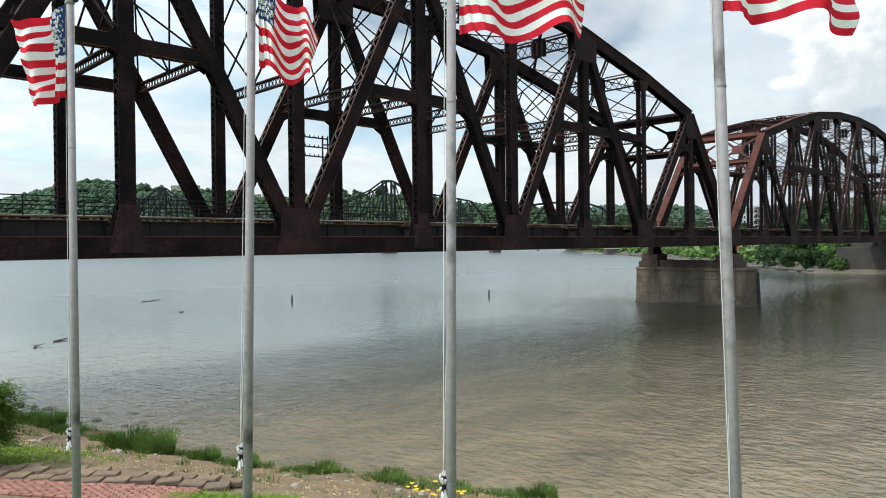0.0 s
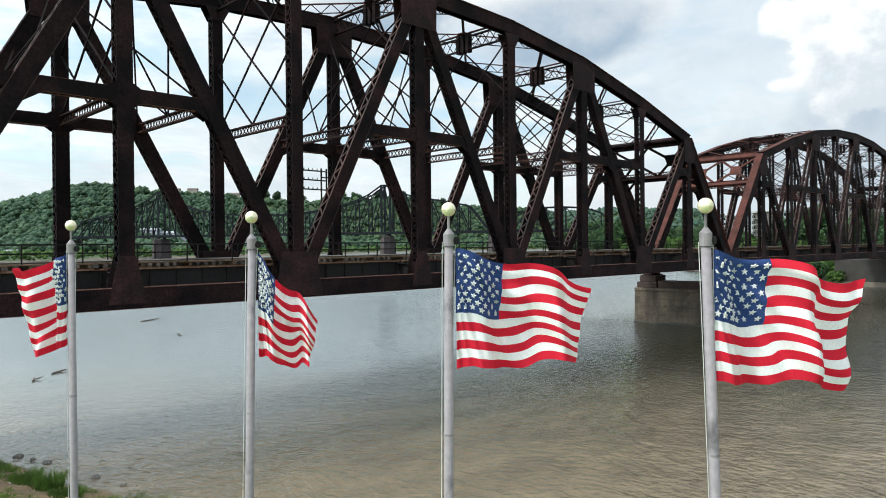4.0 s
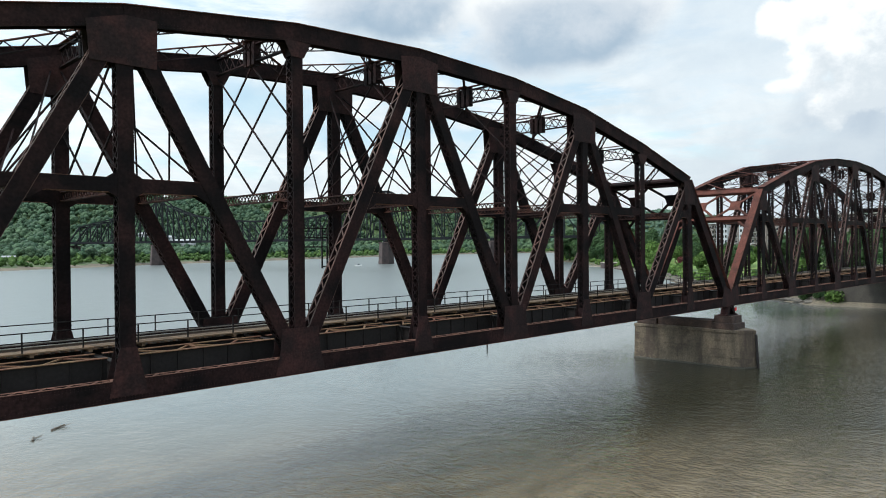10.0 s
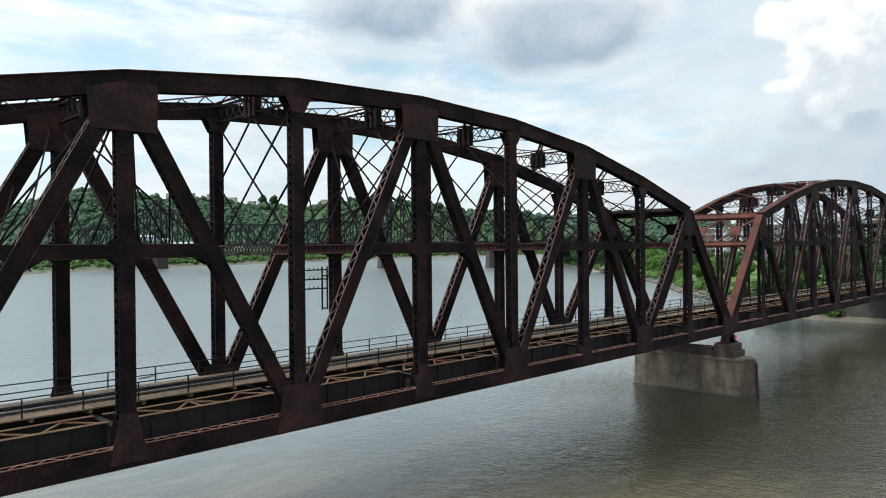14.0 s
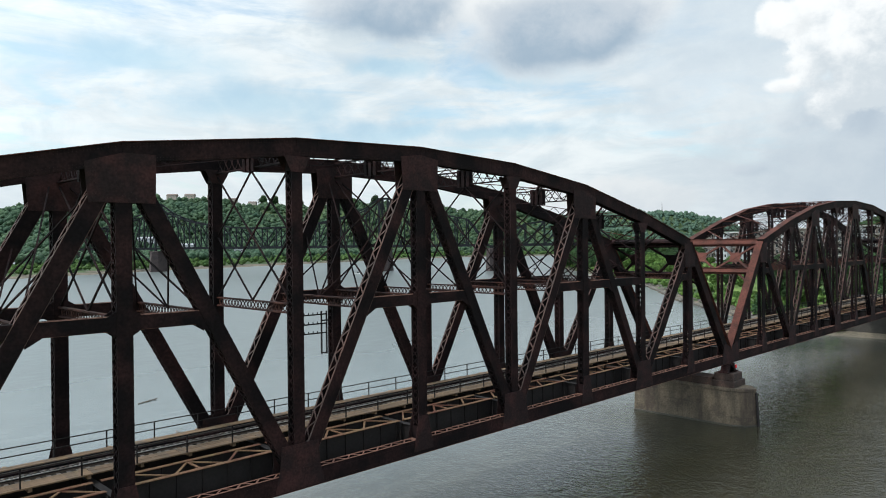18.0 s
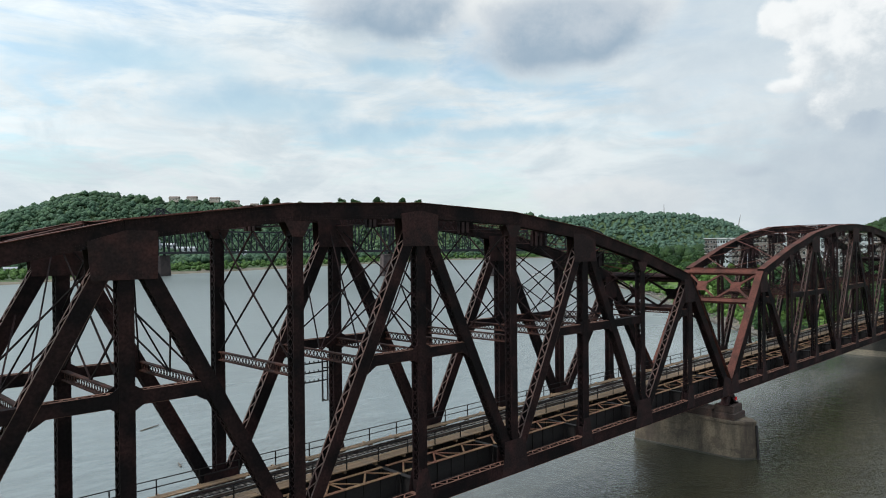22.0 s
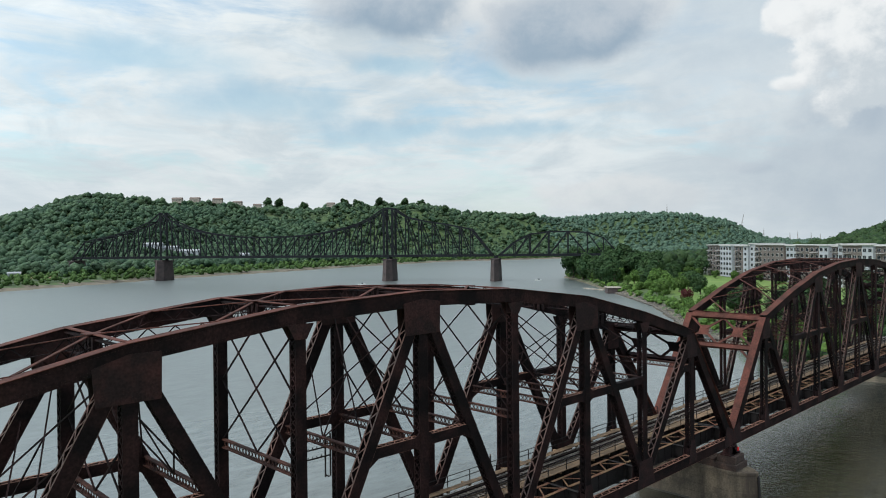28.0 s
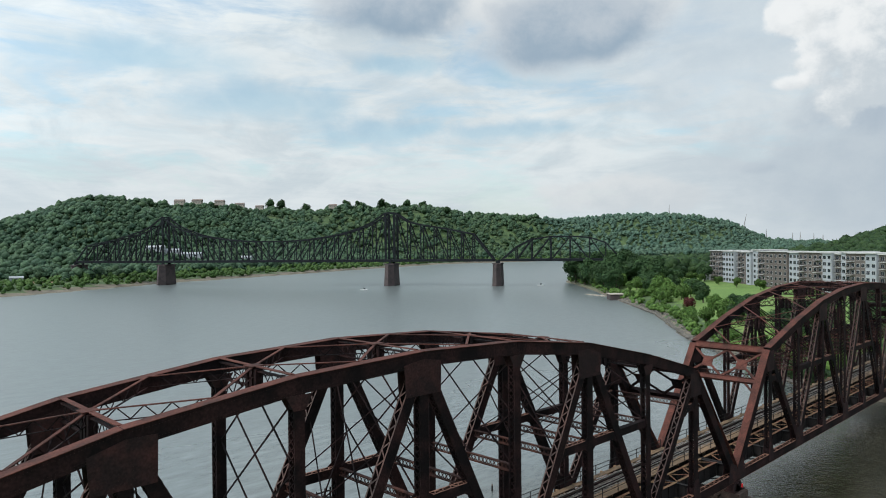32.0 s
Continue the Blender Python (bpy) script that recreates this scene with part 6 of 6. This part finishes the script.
# ---- plants on the near bank ----
def blades(spots, high, wide, per, seed, spread_r):
    rng = random.Random(seed)
    vs, fs = [], []
    for x, y, z in spots:
        for _ in range(per):
            a, r = rng.uniform(0, 6.28), spread_r * rng.random() ** 0.6
            p = Vector((x + r * math.cos(a), y + r * math.sin(a), z - 0.03))
            lean = Vector((math.cos(a), math.sin(a), 0)) * rng.uniform(0.05, 0.5) * high + Vector((rng.uniform(-.1, .1), rng.uniform(-.1, .1), 0))
            h = high * rng.uniform(0.55, 1.1)
            side = Vector((-math.sin(a + 1), math.cos(a + 1), 0)) * wide
            b = len(vs)
            vs += [p - side, p + side, p + lean * 0.35 + Vector((0, 0, h * 0.6)) + side * 0.7, p + lean * 0.35 + Vector((0, 0, h * 0.6)) - side * 0.7, p + lean + Vector((0, 0, h))]
            fs += [(b, b + 1, b + 2, b + 3), (b + 3, b + 2, b + 4)]
    return [tuple(v) for v in vs], fs


def shore_spot(y, inland_by):
    """A spot on the near bank at that y, some metres in from the water."""
    for (ax, ay), (bx, by) in zip(NEAR_SHORE, NEAR_SHORE[1:]):
        if min(ay, by) <= y <= max(ay, by) and -110 < ax < -20:
            x = ax + (bx - ax) * (y - ay) / (by - ay)
            return x - inland_by * 1.05, y
    return -75 - inland_by, y


REED = leafy("reed_leaves", (0.058, 0.112, 0.024), (0.115, 0.185, 0.040), scale=3.0)
clump_base = None
for y, off, high, r in ((-2.5, 1.0, 1.1, 0.8), (-4.6, 1.2, 1.25, 0.7), (-6.0, 1.3, 0.7, 0.8), (-8.4, 1.2, 0.6, 0.8), (-10.4, 1.7, 1.5, 1.0), (-11.6, 1.6, 1.6, 0.9),
                        (-13.4, 1.3, 0.8, 0.7), (-15.0, 1.2, 0.65, 0.6), (-17.6, 1.1, 0.6, 0.9), (-19.6, 1.0, 0.5, 1.0), (-21.6, 0.9, 0.45, 0.9), (-24.0, 0.8, 0.55, 0.8), (-26.5, 0.8, 0.4, 0.8)):
    x, yy = shore_spot(y, off)
    ob = tagged(new("reed_clump", array_mesh("reed_clump", *blades([(0, 0, 0)], high * 0.62, 0.014, 520, int(-y * 10), r * 0.75), REED)),
                "clump of bright green reeds and iris leaves at the water's edge", "reeds", group="reed clumps along the shore")
    ob.location = (x, yy, ground_z(x, yy))
# low grass along the waterline and on the lawn
spots = []
for _ in range(1100):
    y = random.uniform(-32, 6) + 0.8 * math.sin(random.uniform(0, 6.28))
    if math.sin(y * 2.1) + 0.6 * math.sin(y * 5.3 + 1) < -0.35:
        continue
    x, yy = shore_spot(y, random.uniform(0.2, 1.6))
    spots.append((x, yy, ground_z(x, yy)))
for _ in range(110):
    y = random.uniform(-24, 0)
    x, yy = shore_spot(y, random.uniform(2.5, 6))
    spots.append((x, yy, ground_z(x, yy)))
tagged(new("shore_grass", array_mesh("shore_grass", *blades(spots, 0.24, 0.012, 14, 3, 0.20), REED)), "short bright grass along the waterline", "grass", kind="stuff")
# short lawn behind the kerb
LAWN = leafy("lawn_blades", (0.135, 0.220, 0.034), (0.205, 0.300, 0.055), scale=3.0)
spots = []
for _ in range(2000):
    q = Vector((-82.0, -16.8, 0)) + Vector((random.gauss(0, 1.6), random.gauss(0, 1.2), 0))
    spots.append((q.x, q.y, ground_z(q.x, q.y)))
for _ in range(500):
    q = Vector((-78.3, -23.9, 0)) + KX * random.uniform(-1.2, 1.4) + KY * random.uniform(-0.9, 0.1)
    spots.append((q.x, q.y, ground_z(q.x, q.y)))
tagged(new("lawn_grass", array_mesh("lawn_grass", *blades(spots, 0.12, 0.010, 14, 4, 0.20), LAWN)), "short bright lawn grass beside the kerb", "grass", kind="stuff")
# yellow flowers
BLOOM = material("yellow_petals", (0.62, 0.42, 0.03), 0.7, 0, 0.15, 4.0, 20.0, 0.0)
flowers = thing("flower_clump", "small clump of yellow flowers among grass", "flowers")
fx, fy = -74.6, -26.3
for i in range(26):
    px, py = fx + random.gauss(0, 0.35), fy + random.gauss(0, 0.35)
    z = ground_z(px, py) + random.uniform(0.28, 0.42)
    bm = bmesh.new()
    for k in range(5):
        a = k * 1.257
        bar(bm, (px, py, z), (px + 0.05 * math.cos(a), py + 0.05 * math.sin(a), z + 0.03), 0.03, 0.006, (0, 0, 1))
    part("blossom", bm, BLOOM, flowers)
part("leaves", array_mesh("leaves", *blades([(fx, fy, ground_z(fx, fy))], 0.35, 0.014, 220, 77, 0.6), REED), None, flowers)
# bush at the edge of the lawn
bush = thing("bush", "leafy bright green bush with drooping branches on the lawn", "bush")
bx, by = -81.75, -18.5
bz = ground_z(bx, by)
bush.location = (bx, by, bz - 0.05)
bush.scale = (0.9, 0.9, 0.86)
bm = bmesh.new()
rb = random.Random(5)
for i in range(9):
    a = i * 0.7
    tube(bm, (0, 0, -0.2), (0.8 * math.cos(a), 0.8 * math.sin(a), rb.uniform(1.0, 2.0)), 0.045, 0.015, 6)
part("stems", bm, BARK, bush)


def sprays(count, seed):
    """Long narrow leaves hanging along arching twigs."""
    rng = random.Random(seed)
    vs, fs = [], []
    for _ in range(count):
        a, lift = rng.uniform(0, 6.28), rng.uniform(0.15, 1.45)
        out = Vector((math.cos(a), math.sin(a), 0))
        start = out * rng.uniform(0.2, 0.75) + Vector((0, 0, rng.uniform(0.5, 2.0)))
        way = (out * math.cos(lift) + Vector((0, 0, math.sin(lift)))).normalized()
        twig = rng.uniform(0.4, 0.85)
        for i in range(16):
            f = i / 15
            p = start + way * twig * f + Vector((0, 0, -0.35 * twig * f * f))
            d = (way + Vector((rng.uniform(-.7, .7), rng.uniform(-.7, .7), rng.uniform(-1.0, 0.1)))).normalized()
            side = d.cross(Vector((rng.uniform(-.4, .4), rng.uniform(-.4, .4), 1))).normalized()
            L, w = rng.uniform(0.09, 0.17), rng.uniform(0.012, 0.022)
            b = len(vs)
            vs += [p, p + d * L * 0.5 + side * w, p + d * L + Vector((0, 0, -0.03)), p + d * L * 0.5 - side * w]
            fs += [(b, b + 1, b + 2), (b, b + 2, b + 3)]
    return [tuple(v) for v in vs], fs


part("foliage", array_mesh("foliage", *sprays(1500, 9), LEAF_NEAR), None, bush)
# straw, grit and pebbles strewn over the sand
STRAW = material("straw_and_grit", (0.36, 0.265, 0.155), 0.95, 0, 0.2, 5.0, 30.0, 0.0, (0.22, 0.16, 0.095), island=0.55)
rs = random.Random(31)
vs, fs = [], []
for i in range(9000):
    x, y = shore_spot(rs.uniform(-29, 2), rs.uniform(1.6, 9.5))
    z, b = ground_z(x, y) if i % 3 == 0 else None, len(vs)
    if z is None:
        x, y, z = x0_ + rs.uniform(-0.25, 0.25), y0_ + rs.uniform(-0.25, 0.25), z0_
    x0_, y0_, z0_ = x, y, z
    a, L, w = rs.uniform(0, 6.28), rs.uniform(0.015, 0.085), rs.uniform(0.008, 0.03)
    u, v = Vector((math.cos(a) * L, math.sin(a) * L, rs.uniform(-.006, .02))), Vector((-math.sin(a) * w, math.cos(a) * w, 0))
    c = Vector((x, y, z + 0.012))
    vs += [c - u, c - v, c + u, c + v, c + Vector((0, 0, w * 0.8))]
    fs += [(b, b + 1, b + 4), (b + 1, b + 2, b + 4), (b + 2, b + 3, b + 4), (b + 3, b, b + 4)]
tagged(new("straw_litter", array_mesh("straw_litter", [tuple(q) for q in vs], fs, STRAW)), "straw, grit and small pebbles strewn on the sand", "litter", kind="stuff")
# stones, drift logs and litter on the sand
PEBBLE = material("bank_stone", (0.24, 0.22, 0.185), 0.9, 0, 0.25, 3.0, 12.0, 0.4, random_tone=0.35)
sv, sf = ball_template(2, 5, 0.35)
for i in range(60):
    y = random.uniform(-28, 2)
    x, yy = shore_spot(y, random.uniform(1.5, 7.5))
    s = random.uniform(0.04, 0.16)
    me = array_mesh("stone", [tuple(np.array(v) * (s, s * random.uniform(0.7, 1.4), s * 0.55)) for v in sv], [tuple(map(int, f)) for f in sf], PEBBLE)
    ob = tagged(new("stone", me), "pale rounded stone lying on the sandy bank", "stone", group="stones on the bank")
    ob.matrix_basis = pose(x, yy, ground_z(x, yy) + s * 0.2, 0, 0, random.uniform(0, 360))
DRY = material("dry_driftwood", (0.33, 0.24, 0.16), 0.9, 0, 0.25, 2.0, 14.0, 0.4)
for x, y, long, turn, r in ((-79.2, -15.2, 1.9, -30, 0.09), (-80.6, -13.4, 1.1, -10, 0.07), (-82.6, -15.2, 1.3, -70, 0.13), (-77.4, -8.0, 0.9, 40, 0.06), (-75.6, -17.8, 0.8, 20, 0.06)):
    ob = thing("drift_log", "dry bleached drift log lying on the sand", "log", group="drift logs on the bank")
    bm = bmesh.new()
    tube(bm, (-long / 2, 0, r * 0.8), (0, 0.05, r * 0.9), r, r * 0.9, 9)
    tube(bm, (0, 0.05, r * 0.9), (long / 2, -0.03, r * 0.8), r * 0.9, r * 0.55, 9)
    part("trunk", bm, DRY, ob)
    bm = bmesh.new()
    tube(bm, (long * 0.1, 0, r), (long * 0.25, 0.25, r + 0.15), r * 0.35, r * 0.15, 6)
    part("stub", bm, DRY, ob)
    ob.matrix_basis = pose(x, y, ground_z(x, y), 0, 0, turn)
# dark rocks in the shallows
for x, y, s in ((-74.9, 0.8, 0.22), (-74.6, -1.4, 0.16), (-74.0, -3.2, 0.2), (-75.6, 3.0, 0.25), (-73.5, -5.2, 0.14), (-75.2, 2.0, 0.13)):
    me = array_mesh("rock", [tuple(np.array(v) * (s, s * 1.3, s * 0.5)) for v in sv], [tuple(map(int, f)) for f in sf], ROCK)
    ob = tagged(new("rock", me), "dark wet rock in the shallow water", "rock", group="rocks in the shallows")
    ob.location = (x, y, 0.02)
